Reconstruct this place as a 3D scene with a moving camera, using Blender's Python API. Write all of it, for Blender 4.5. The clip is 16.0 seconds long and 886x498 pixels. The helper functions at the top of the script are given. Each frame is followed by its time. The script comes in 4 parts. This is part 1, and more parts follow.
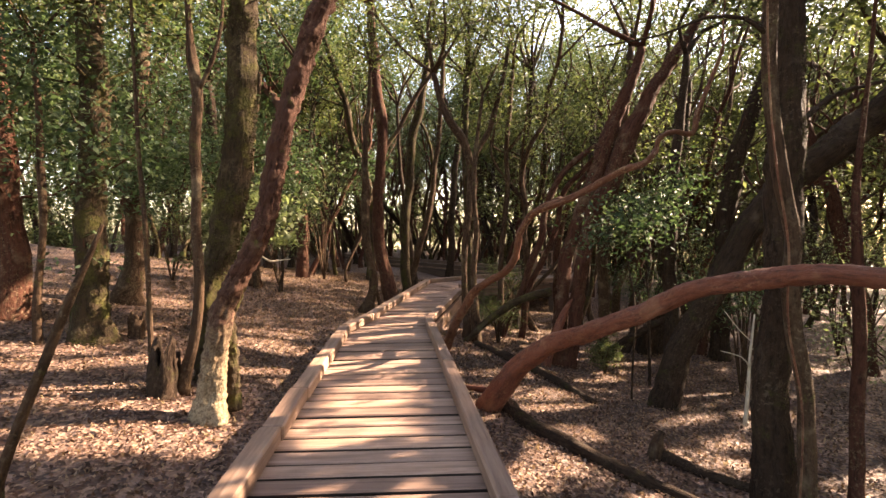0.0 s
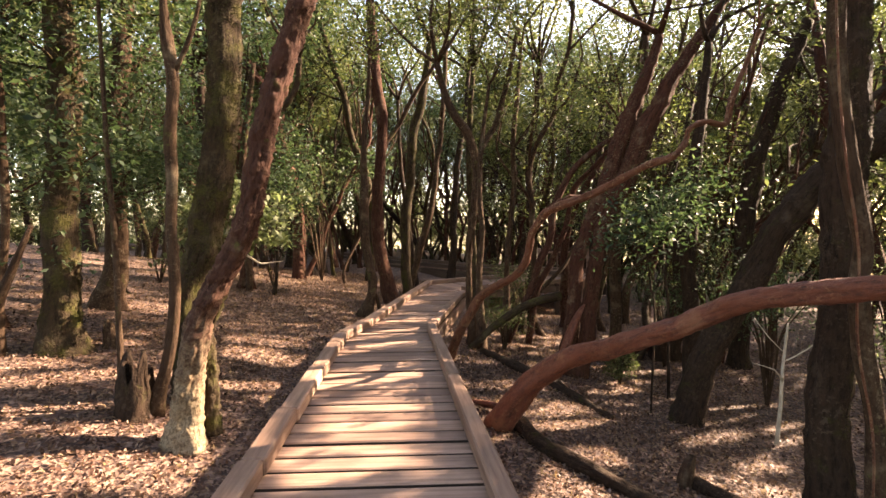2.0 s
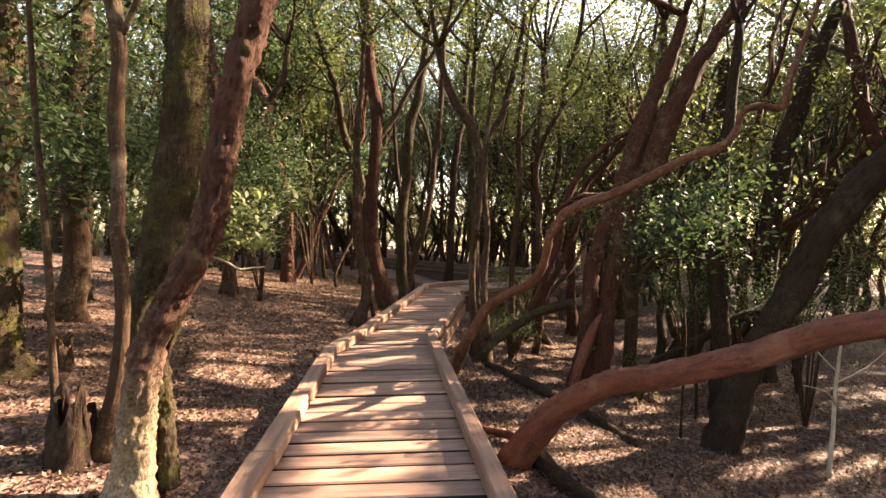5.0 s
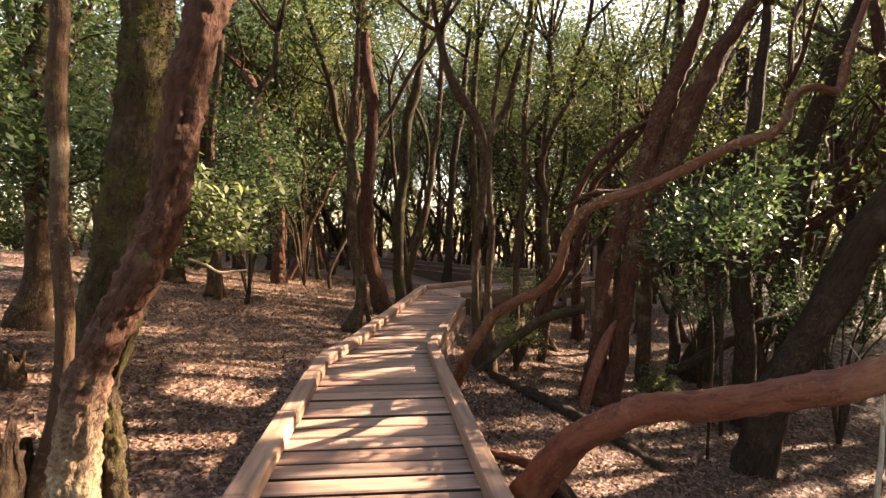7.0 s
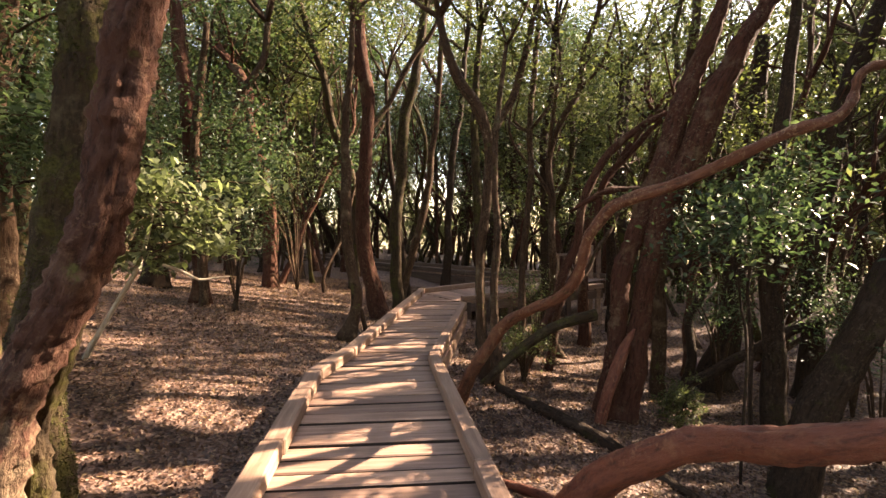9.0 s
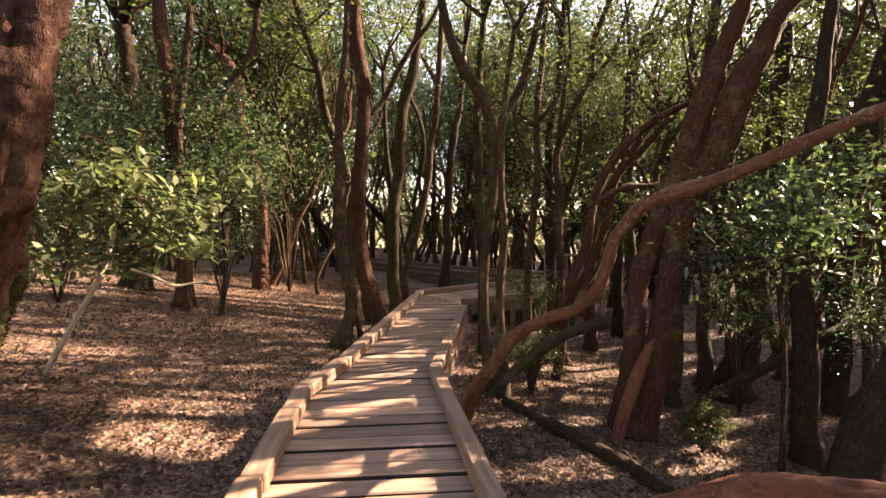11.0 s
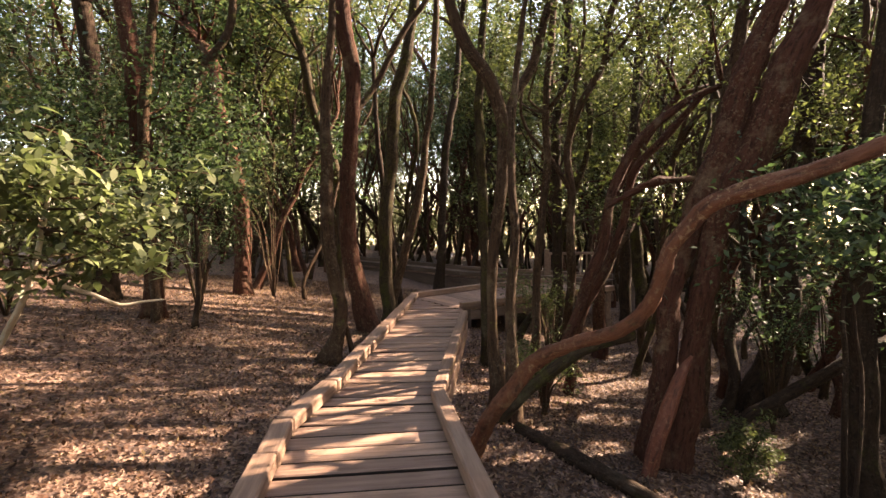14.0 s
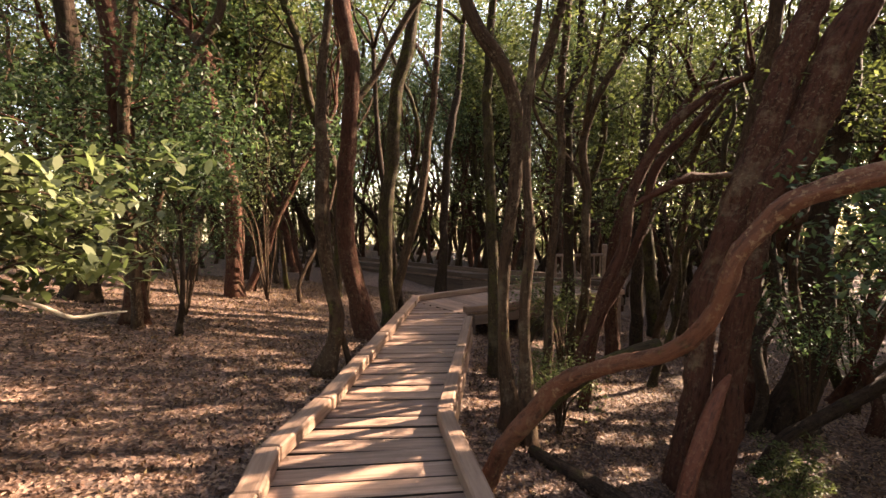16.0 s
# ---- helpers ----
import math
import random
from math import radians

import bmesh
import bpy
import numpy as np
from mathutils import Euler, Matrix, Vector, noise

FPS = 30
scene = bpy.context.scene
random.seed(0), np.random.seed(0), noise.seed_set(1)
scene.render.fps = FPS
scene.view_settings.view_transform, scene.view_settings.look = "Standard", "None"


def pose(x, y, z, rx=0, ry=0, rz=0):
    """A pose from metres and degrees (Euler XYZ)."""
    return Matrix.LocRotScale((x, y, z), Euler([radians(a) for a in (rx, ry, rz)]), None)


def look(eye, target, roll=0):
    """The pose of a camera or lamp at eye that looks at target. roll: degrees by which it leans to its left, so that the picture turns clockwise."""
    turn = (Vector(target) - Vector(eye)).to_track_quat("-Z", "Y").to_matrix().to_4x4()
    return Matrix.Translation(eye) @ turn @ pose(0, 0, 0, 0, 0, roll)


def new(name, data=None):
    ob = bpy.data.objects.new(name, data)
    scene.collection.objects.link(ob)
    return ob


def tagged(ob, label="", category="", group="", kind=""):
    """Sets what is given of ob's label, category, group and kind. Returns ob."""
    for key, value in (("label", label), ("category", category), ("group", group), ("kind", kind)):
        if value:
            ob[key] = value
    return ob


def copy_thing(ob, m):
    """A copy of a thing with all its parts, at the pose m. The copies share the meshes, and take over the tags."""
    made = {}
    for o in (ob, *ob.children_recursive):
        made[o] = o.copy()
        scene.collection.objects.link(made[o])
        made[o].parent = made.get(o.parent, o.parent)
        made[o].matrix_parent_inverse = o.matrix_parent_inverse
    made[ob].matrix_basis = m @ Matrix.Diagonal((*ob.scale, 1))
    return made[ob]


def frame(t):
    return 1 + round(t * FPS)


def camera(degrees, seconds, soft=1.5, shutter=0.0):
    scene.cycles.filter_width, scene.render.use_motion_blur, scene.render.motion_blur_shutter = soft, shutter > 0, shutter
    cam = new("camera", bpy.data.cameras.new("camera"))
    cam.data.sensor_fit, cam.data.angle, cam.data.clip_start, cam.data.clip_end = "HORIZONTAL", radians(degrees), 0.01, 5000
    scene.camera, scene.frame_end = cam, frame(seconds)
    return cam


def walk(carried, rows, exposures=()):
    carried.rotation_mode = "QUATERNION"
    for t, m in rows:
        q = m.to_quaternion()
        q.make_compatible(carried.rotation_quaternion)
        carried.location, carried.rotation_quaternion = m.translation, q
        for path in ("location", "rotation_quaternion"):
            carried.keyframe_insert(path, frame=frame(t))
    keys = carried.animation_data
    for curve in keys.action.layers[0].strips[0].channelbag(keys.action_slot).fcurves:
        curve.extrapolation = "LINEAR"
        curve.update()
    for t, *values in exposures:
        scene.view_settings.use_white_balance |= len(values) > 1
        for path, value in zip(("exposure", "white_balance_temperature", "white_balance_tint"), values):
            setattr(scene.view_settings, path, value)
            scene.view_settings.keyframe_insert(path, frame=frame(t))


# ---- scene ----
cam = camera(81.9, 16.0)
PATH = [
    (0, (0.178, 0.292, 1.411), (0.101, 2.289, 1.333), -0.4),
    (0.5, (0.161, 0.409, 1.409), (0.084, 2.406, 1.33), -0.4),
    (1, (0.137, 0.546, 1.417), (0.061, 2.543, 1.337), -0.5),
    (1.5, (0.13, 0.655, 1.426), (0.052, 2.651, 1.344), -0.5),
    (2, (0.11, 0.765, 1.424), (0.033, 2.762, 1.342), -0.3),
    (2.5, (0.089, 0.88, 1.414), (0.013, 2.877, 1.332), -0.2),
    (3, (0.062, 0.998, 1.427), (-0.013, 2.995, 1.343), -0.2),
    (3.5, (0.012, 1.121, 1.435), (-0.054, 3.118, 1.349), -0.0),
    (4, (-0.003, 1.222, 1.442), (-0.062, 3.219, 1.359), -0.1),
    (6.5, (-0.074, 1.829, 1.433), (-0.113, 3.827, 1.349), -0.1),
    (7, (-0.097, 1.949, 1.441), (-0.131, 3.947, 1.354), -0.1),
    (7.5, (-0.126, 2.064, 1.456), (-0.157, 4.061, 1.368), -0.1),
    (8, (-0.159, 2.185, 1.458), (-0.184, 4.183, 1.368), -0.1),
    (8.5, (-0.174, 2.292, 1.451), (-0.195, 4.29, 1.362), -0.2),
    (9, (-0.172, 2.419, 1.45), (-0.191, 4.417, 1.363), -0.3),
    (11.5, (-0.255, 2.986, 1.474), (-0.256, 4.984, 1.376), -0.2),
    (12, (-0.274, 3.098, 1.494), (-0.272, 5.095, 1.391), -0.3),
    (12.5, (-0.298, 3.203, 1.49), (-0.288, 5.201, 1.393), -0.3),
    (13, (-0.314, 3.319, 1.488), (-0.294, 5.317, 1.39), -0.4),
    (13.5, (-0.328, 3.437, 1.493), (-0.3, 5.434, 1.39), -0.4),
    (14, (-0.343, 3.555, 1.51), (-0.31, 5.552, 1.4), -0.5),
    (14.5, (-0.331, 3.658, 1.511), (-0.304, 5.655, 1.402), -0.6),
    (15, (-0.345, 3.774, 1.501), (-0.316, 5.771, 1.391), -0.5),
    (15.5, (-0.357, 3.889, 1.506), (-0.328, 5.885, 1.393), -0.3),
    (16, (-0.402, 4.022, 1.511), (-0.365, 6.019, 1.4), -0.2),
]
walk(cam, [(t, look(eye, target, roll)) for t, eye, target, roll in PATH], [(0, 3.1, 8900, 22), (16, 3.0, 8900, 22)])

# ---- world, sun, exposure ----
SUN = Vector((0.80, 0.38, 0.53)).normalized()
world = bpy.data.worlds.new("sky")
scene.world = world
world.use_nodes = True
wn = world.node_tree
sky = wn.nodes.new("ShaderNodeTexSky")
sky.sky_type = "NISHITA"
sky.sun_disc = False
sky.sun_elevation = math.asin(SUN.z)
sky.sun_rotation = math.atan2(SUN.x, SUN.y)
wn.links.new(sky.outputs[0], wn.nodes["Background"].inputs[0])
wn.nodes["Background"].inputs[1].default_value = 0.11
sun_data = bpy.data.lights.new("sun", "SUN")
sun_data.energy, sun_data.angle, sun_data.color = 5.0, radians(0.6), (1.0, 0.94, 0.85)
sun_lamp = new("sun", sun_data)
sun_lamp.matrix_world = look(SUN * 60, (0, 0, 0))


# ---- materials ----
def nodes_of(name):
    m = bpy.data.materials.new(name)
    m.use_nodes = True
    t = m.node_tree
    return m, t, t.nodes["Principled BSDF"]


def add(t, kind, **values):
    n = t.nodes.new(kind)
    for key, v in values.items():
        n.inputs[key.replace("_", " ")].default_value = v
    return n


def world_coords(t, scale=(1, 1, 1)):
    g, m = t.nodes.new("ShaderNodeNewGeometry"), t.nodes.new("ShaderNodeMapping")
    m.inputs["Scale"].default_value = scale
    t.links.new(g.outputs["Position"], m.inputs[0])
    return m.outputs[0]


def noise_of(t, vec, scale, detail=6, rough=0.6):
    n = add(t, "ShaderNodeTexNoise", Scale=scale, Detail=detail, Roughness=rough)
    t.links.new(vec, n.inputs["Vector"])
    return n.outputs[0]


def ramp(t, fac, *stops):
    r = t.nodes.new("ShaderNodeValToRGB")
    e = r.color_ramp.elements
    while len(e) < len(stops):
        e.new(0.5)
    for k, (p, c) in enumerate(stops):
        e[k].position, e[k].color = p, (*c, 1)
    t.links.new(fac, r.inputs[0])
    return r.outputs[0]


def mixed(t, fac, a, b, how="MIX"):
    m = t.nodes.new("ShaderNodeMix")
    m.data_type, m.blend_type = "RGBA", how
    for v, s in ((fac, m.inputs[0]), (a, m.inputs[6]), (b, m.inputs[7])):
        if isinstance(v, (int, float)):
            s.default_value = v
        elif isinstance(v, tuple):
            s.default_value = (*v, 1)
        else:
            t.links.new(v, s)
    return m.outputs[2]


def bump(t, bsdf, height, strength, distance):
    b = add(t, "ShaderNodeBump", Strength=strength, Distance=distance)
    t.links.new(height, b.inputs["Height"])
    t.links.new(b.outputs[0], bsdf.inputs["Normal"])


def bark(name, dark, mid, pale, moss=0.0, moss_colour=(0.07, 0.075, 0.02), foot=0.0, smooth=0.0, fleck=None):
    fleck = fleck or pale
    m, t, p = nodes_of(name)
    vec = world_coords(t)
    at, mp = t.nodes.new("ShaderNodeAttribute"), t.nodes.new("ShaderNodeMapping")
    at.attribute_name = "limb"
    mp.inputs["Scale"].default_value = (42, 42, 9)
    t.links.new(at.outputs["Vector"], mp.inputs[0])
    ridge = noise_of(t, mp.outputs[0], 1.0, 6, 0.7)
    lump = noise_of(t, vec, 26, 5, 0.65)
    blotch = noise_of(t, vec, 3.5, 5, 0.7)
    col = ramp(t, ridge, (0.28, dark), (0.52, mid), (0.78, tuple(v * 1.25 for v in mid)))
    col = mixed(t, ramp(t, blotch, (0.56, (0, 0, 0)), (0.70, (0.75, 0.75, 0.75))), col, fleck)
    crust = mixed(t, 1.0, ramp(t, noise_of(t, vec, 34, 4, 0.75), (0.54, (0, 0, 0)), (0.62, (1, 1, 1))), ramp(t, noise_of(t, vec, 2.1, 3), (0.42, (0, 0, 0)), (0.60, (0.8, 0.8, 0.8))), "MULTIPLY")
    col = mixed(t, crust, col, fleck)
    if moss:
        spots = noise_of(t, vec, 5, 7, 0.7)
        fac = ramp(t, spots, (0.72 - moss * 0.45, (0, 0, 0)), (0.80 - moss * 0.35, (0.9, 0.9, 0.9)))
        tone = ramp(t, noise_of(t, vec, 60, 3), (0.3, tuple(v * 0.5 for v in moss_colour)), (0.7, tuple(v * 1.5 for v in moss_colour)))
        col = mixed(t, fac, col, tone)
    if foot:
        # pale crust of lichen that climbs from the ground in ragged tongues; its paleness also paints in sun on the
        # foot
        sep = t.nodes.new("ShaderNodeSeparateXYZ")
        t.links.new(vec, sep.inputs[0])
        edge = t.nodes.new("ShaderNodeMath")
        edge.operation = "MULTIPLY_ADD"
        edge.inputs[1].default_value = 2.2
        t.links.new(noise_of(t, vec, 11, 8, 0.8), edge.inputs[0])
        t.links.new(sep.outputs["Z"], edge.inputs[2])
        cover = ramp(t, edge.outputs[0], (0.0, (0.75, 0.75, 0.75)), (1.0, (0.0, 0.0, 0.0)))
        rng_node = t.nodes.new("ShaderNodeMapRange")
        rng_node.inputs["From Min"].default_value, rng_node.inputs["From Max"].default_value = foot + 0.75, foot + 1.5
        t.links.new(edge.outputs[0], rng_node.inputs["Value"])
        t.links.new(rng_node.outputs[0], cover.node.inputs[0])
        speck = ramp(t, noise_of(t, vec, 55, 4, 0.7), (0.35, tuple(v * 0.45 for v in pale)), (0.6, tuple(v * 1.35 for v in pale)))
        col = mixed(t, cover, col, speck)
    t.links.new(col, p.inputs["Base Color"])
    p.inputs["Roughness"].default_value = 0.9 - 0.35 * smooth
    p.inputs["Specular IOR Level"].default_value = 0.12 + 0.25 * smooth
    h = mixed(t, 0.45, ridge, lump)
    bump(t, p, h, 1.0 - 0.5 * smooth, 0.035)
    return m


BARK_RED = bark("bark_red", (0.007, 0.003, 0.002), (0.060, 0.023, 0.014), (0.13, 0.09, 0.055), 0.16)
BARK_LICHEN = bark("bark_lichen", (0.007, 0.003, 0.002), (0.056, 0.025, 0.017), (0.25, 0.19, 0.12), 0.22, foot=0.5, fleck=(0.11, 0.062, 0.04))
BARK_BROWN = bark("bark_brown", (0.007, 0.004, 0.0025), (0.052, 0.029, 0.017), (0.13, 0.095, 0.06), 0.28)
BARK_MOSS = bark("bark_moss", (0.006, 0.004, 0.0025), (0.036, 0.023, 0.013), (0.095, 0.075, 0.042), 0.50, (0.050, 0.046, 0.012))
BARK_DARK = bark("bark_dark", (0.005, 0.003, 0.002), (0.030, 0.0175, 0.011), (0.07, 0.05, 0.034), 0.34, (0.034, 0.031, 0.009))
BARK_LIMB = bark("bark_limb", (0.022, 0.008, 0.005), (0.115, 0.044, 0.024), (0.24, 0.15, 0.085), 0.14, smooth=0.35)
BARK_BARE = bark("bark_bare", (0.022, 0.007, 0.005), (0.120, 0.036, 0.019), (0.19, 0.085, 0.048), 0.0, smooth=0.6)
DEAD_WOOD = bark("dead_wood", (0.22, 0.17, 0.12), (0.42, 0.35, 0.26), (0.5, 0.44, 0.36), 0.0, smooth=0.4)
MOSS = bark("moss", (0.012, 0.012, 0.004), (0.038, 0.036, 0.010), (0.08, 0.075, 0.025), 0.0)


def leafy(name, dark, mid, light, gloss=0.5):
    """A thin leaf: half reflects, half lets light through; the tone changes leaf by leaf."""
    m, t, p = nodes_of(name)
    g = t.nodes.new("ShaderNodeNewGeometry")
    col = ramp(t, g.outputs["Random Per Island"], (0.0, dark), (0.55, mid), (1.0, light))
    t.links.new(col, p.inputs["Base Color"])
    p.inputs["Roughness"].default_value = gloss
    p.inputs["Specular IOR Level"].default_value = 0.22
    tr, mx = t.nodes.new("ShaderNodeBsdfTranslucent"), t.nodes.new("ShaderNodeMixShader")
    t.links.new(mixed(t, 1.0, col, (1.15, 1.3, 0.9), "MULTIPLY"), tr.inputs[0])
    mx.inputs[0].default_value = 0.45
    t.links.new(p.outputs[0], mx.inputs[1])
    t.links.new(tr.outputs[0], mx.inputs[2])
    t.links.new(mx.outputs[0], t.nodes["Material Output"].inputs[0])
    return m


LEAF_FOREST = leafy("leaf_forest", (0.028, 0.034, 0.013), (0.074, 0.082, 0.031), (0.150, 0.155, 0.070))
# pale green leaf; on the right-hand shrubs its lightness stands in for sunlight
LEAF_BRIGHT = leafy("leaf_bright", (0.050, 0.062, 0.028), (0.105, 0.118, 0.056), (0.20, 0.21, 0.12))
# bluish leaf; on the dim slope shrubs its darkness stands in for shade
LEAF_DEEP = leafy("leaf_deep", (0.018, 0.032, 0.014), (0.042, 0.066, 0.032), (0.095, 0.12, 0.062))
# far leaves: the paleness of backlight and haze is mixed into the colour
LEAF_FAR = leafy("leaf_far", (0.050, 0.050, 0.026), (0.108, 0.106, 0.056), (0.20, 0.19, 0.11))
LEAF_LITTER = leafy("leaf_litter", (0.030, 0.016, 0.012), (0.135, 0.070, 0.050), (0.33, 0.22, 0.165), 0.5)


def make_soil():
    m, t, p = nodes_of("leaf_strewn_soil")
    vec = world_coords(t)
    v = add(t, "ShaderNodeTexVoronoi", Scale=30.0, Randomness=1.0)
    t.links.new(vec, v.inputs["Vector"])
    leaf = ramp(t, v.outputs["Color"], (0.2, (0.045, 0.024, 0.018)), (0.5, (0.115, 0.064, 0.047)), (0.85, (0.24, 0.155, 0.115)))
    broad = ramp(t, noise_of(t, vec, 0.8, 5), (0.3, (0.65, 0.60, 0.56)), (0.7, (1.15, 1.1, 1.05)))
    t.links.new(mixed(t, 1.0, leaf, broad, "MULTIPLY"), p.inputs["Base Color"])
    p.inputs["Roughness"].default_value = 0.8
    bump(t, p, mixed(t, 0.5, v.outputs["Distance"], noise_of(t, vec, 40, 4)), 1.0, 0.03)
    return m


SOIL = make_soil()


def timber(name, dark, mid, pale, long_axis):
    m, t, p = nodes_of(name)
    s = [26, 26, 26]
    s[long_axis] = 1.6
    info = t.nodes.new("ShaderNodeObjectInfo")
    c = t.nodes.new("ShaderNodeTexCoord")
    off = t.nodes.new("ShaderNodeVectorMath")
    off.operation = "MULTIPLY_ADD"
    t.links.new(info.outputs["Random"], off.inputs[0])
    off.inputs[1].default_value = (13, 7, 5)
    t.links.new(c.outputs["Object"], off.inputs[2])
    mp = t.nodes.new("ShaderNodeMapping")
    mp.inputs["Scale"].default_value = s
    t.links.new(off.outputs[0], mp.inputs[0])
    grain = noise_of(t, mp.outputs[0], 1.0, 7, 0.65)
    stain = noise_of(t, off.outputs[0], 3.0, 5, 0.65)
    col = ramp(t, grain, (0.25, dark), (0.5, mid), (0.8, pale))
    tone = ramp(t, info.outputs["Random"], (0.0, (0.68, 0.64, 0.64)), (0.5, (0.98, 0.97, 0.97)), (1.0, (1.28, 1.22, 1.15)))
    col = mixed(t, 1.0, col, tone, "MULTIPLY")
    col = mixed(t, ramp(t, stain, (0.50, (0, 0, 0)), (0.75, (0.55, 0.55, 0.55))), col, tuple(v * 0.55 for v in mid))
    t.links.new(col, p.inputs["Base Color"])
    p.inputs["Roughness"].default_value = 0.72
    p.inputs["Specular IOR Level"].default_value = 0.3
    bump(t, p, grain, 0.5, 0.006)
    return m


PLANK_WOOD = timber("plank_wood", (0.11, 0.066, 0.048), (0.24, 0.150, 0.110), (0.35, 0.235, 0.18), 0)
KERB_WOOD = timber("kerb_wood", (0.12, 0.072, 0.05), (0.245, 0.152, 0.106), (0.37, 0.25, 0.18), 1)
OLD_WOOD = timber("old_wood", (0.05, 0.03, 0.022), (0.11, 0.07, 0.05), (0.17, 0.115, 0.085), 1)


# near-black wood that paints in the shade of the gaps between planks
GAP_SHADE_WOOD = timber("gap_shade_wood", (0.012, 0.008, 0.006), (0.03, 0.019, 0.014), (0.05, 0.034, 0.026), 0)


# ---- mesh helpers ----
def mesh_of(name, verts, faces, material, smooth=True):
    """Vertices may carry three more numbers: where they lie round and along their limb."""
    me = bpy.data.meshes.new(name)
    co = np.array([tuple(v) for v in verts])
    me.from_pydata(co[:, :3].tolist(), [], faces)
    if co.shape[1] == 6:
        me.attributes.new("limb", "FLOAT_VECTOR", "POINT").data.foreach_set("vector", np.ascontiguousarray(co[:, 3:]).ravel())
    me.materials.append(material)
    if smooth:
        me.polygons.foreach_set("use_smooth", [True] * len(me.polygons))
    me.update()
    return me


def quads(name, verts, material):
    """A mesh of loose leaves, from an array of n x 4 (or 6) x 3."""
    n, k = verts.shape[:2]
    me = bpy.data.meshes.new(name)
    me.vertices.add(n * k)
    me.vertices.foreach_set("co", np.ascontiguousarray(verts, dtype=np.float32).ravel())
    me.loops.add(n * k)
    me.loops.foreach_set("vertex_index", np.arange(n * k, dtype=np.int32))
    me.polygons.add(n)
    me.polygons.foreach_set("loop_start", np.arange(0, n * k, k, dtype=np.int32))
    me.polygons.foreach_set("loop_total", np.full(n, k, dtype=np.int32))
    me.materials.append(material)
    me.update(calc_edges=True)
    return me


def part(name, me, parent, label=""):
    ob = new(name, me)
    ob.parent = parent
    if label:
        tagged(ob, label)
    return ob


def empty(name, where=(0, 0, 0)):
    ob = new(name)
    ob.empty_display_size = 0.2
    ob.location = where
    return ob


def smooth_line(points, step):
    """Points (x, y, z, r) joined by a Catmull-Rom curve, about a step apart."""
    p = np.array(points, float)
    p = np.vstack([2 * p[0] - p[1], p, 2 * p[-1] - p[-2]])
    out = []
    for i in range(1, len(p) - 2):
        n = max(2, int(np.linalg.norm(p[i + 1, :3] - p[i, :3]) / step))
        for u in np.arange(n) / n:
            out.append(0.5 * (2 * p[i] + (p[i + 1] - p[i - 1]) * u + (2 * p[i - 1] - 5 * p[i] + 4 * p[i + 1] - p[i + 2]) * u * u
                              + (3 * p[i] - p[i - 1] - 3 * p[i + 1] + p[i + 2]) * u ** 3))
    out.append(p[-2])
    out = np.array(out)
    out[:, 3] = np.maximum(out[:, 3], 0.003)
    return out


def tube(points, sides=10, step=0.12, rough=0.12, flare=0.0, knots=2.3, burr=0.0):
    """A limb along a smooth line, with uneven girth and, at its foot, spreading root ribs."""
    line = smooth_line(points, step)
    n = len(line)
    tan = np.gradient(line[:, :3], axis=0)
    tan /= np.linalg.norm(tan, axis=1)[:, None] + 1e-9
    ref = np.array([0.31, 0.95, 0.05]) if abs(tan[0, 2]) > 0.5 else np.array([0.0, 0.1, 1.0])
    verts = []
    girth = float(np.mean(line[:, 3]))
    seed = float(line[0, 0] * 7.1 + line[0, 1] * 3.3)
    for i in range(n):
        a = ref - tan[i] * float(ref @ tan[i])
        a /= np.linalg.norm(a) + 1e-9
        b = np.cross(tan[i], a)
        ref = a
        c, r = line[i, :3], line[i, 3]
        sway = Vector((seed + i * step * 2.1, 3.7, seed))
        c = c + (a * noise.noise(sway) + b * noise.noise(sway + Vector((9, 5, 2)))) * r * 0.35
        for k in range(sides):
            th = 2 * math.pi * k / sides
            w = Vector((math.cos(th) * 1.1 + seed, math.sin(th) * 1.1, i * step * knots))
            f = 1 + rough * (noise.noise(w) * 1.7 + noise.noise(w * 2.7) + noise.noise(w * 6.1) * 0.5)
            if flare:
                u = i * step / (line[0, 3] * 3.0)
                f += flare * math.exp(-u * 2.2) * (0.45 + 0.75 * max(0.0, math.sin(th * 3 + seed)) )
            out = a * math.cos(th) + b * math.sin(th)
            p = c + out * r * f
            if burr:
                q = Vector(p)
                p = p + out * burr * (noise.noise(q * 9) + max(0.0, noise.noise(q * 24)) * 1.3 + max(-0.2, noise.noise(q * 46)) * 0.9)
            verts.append(np.array((*p, math.cos(th) * girth + seed, math.sin(th) * girth, i * step)))
    faces = [(i * sides + k, i * sides + (k + 1) % sides, (i + 1) * sides + (k + 1) % sides, (i + 1) * sides + k) for i in range(n - 1) for k in range(sides)]
    faces.append(tuple(range(sides))[::-1])
    faces.append(tuple((n - 1) * sides + k for k in range(sides)))
    return verts, faces


def joined(pieces):
    verts, faces = [], []
    for v, f in pieces:
        k = len(verts)
        verts += list(v)
        faces += [tuple(i + k for i in q) for q in f]
    return verts, faces


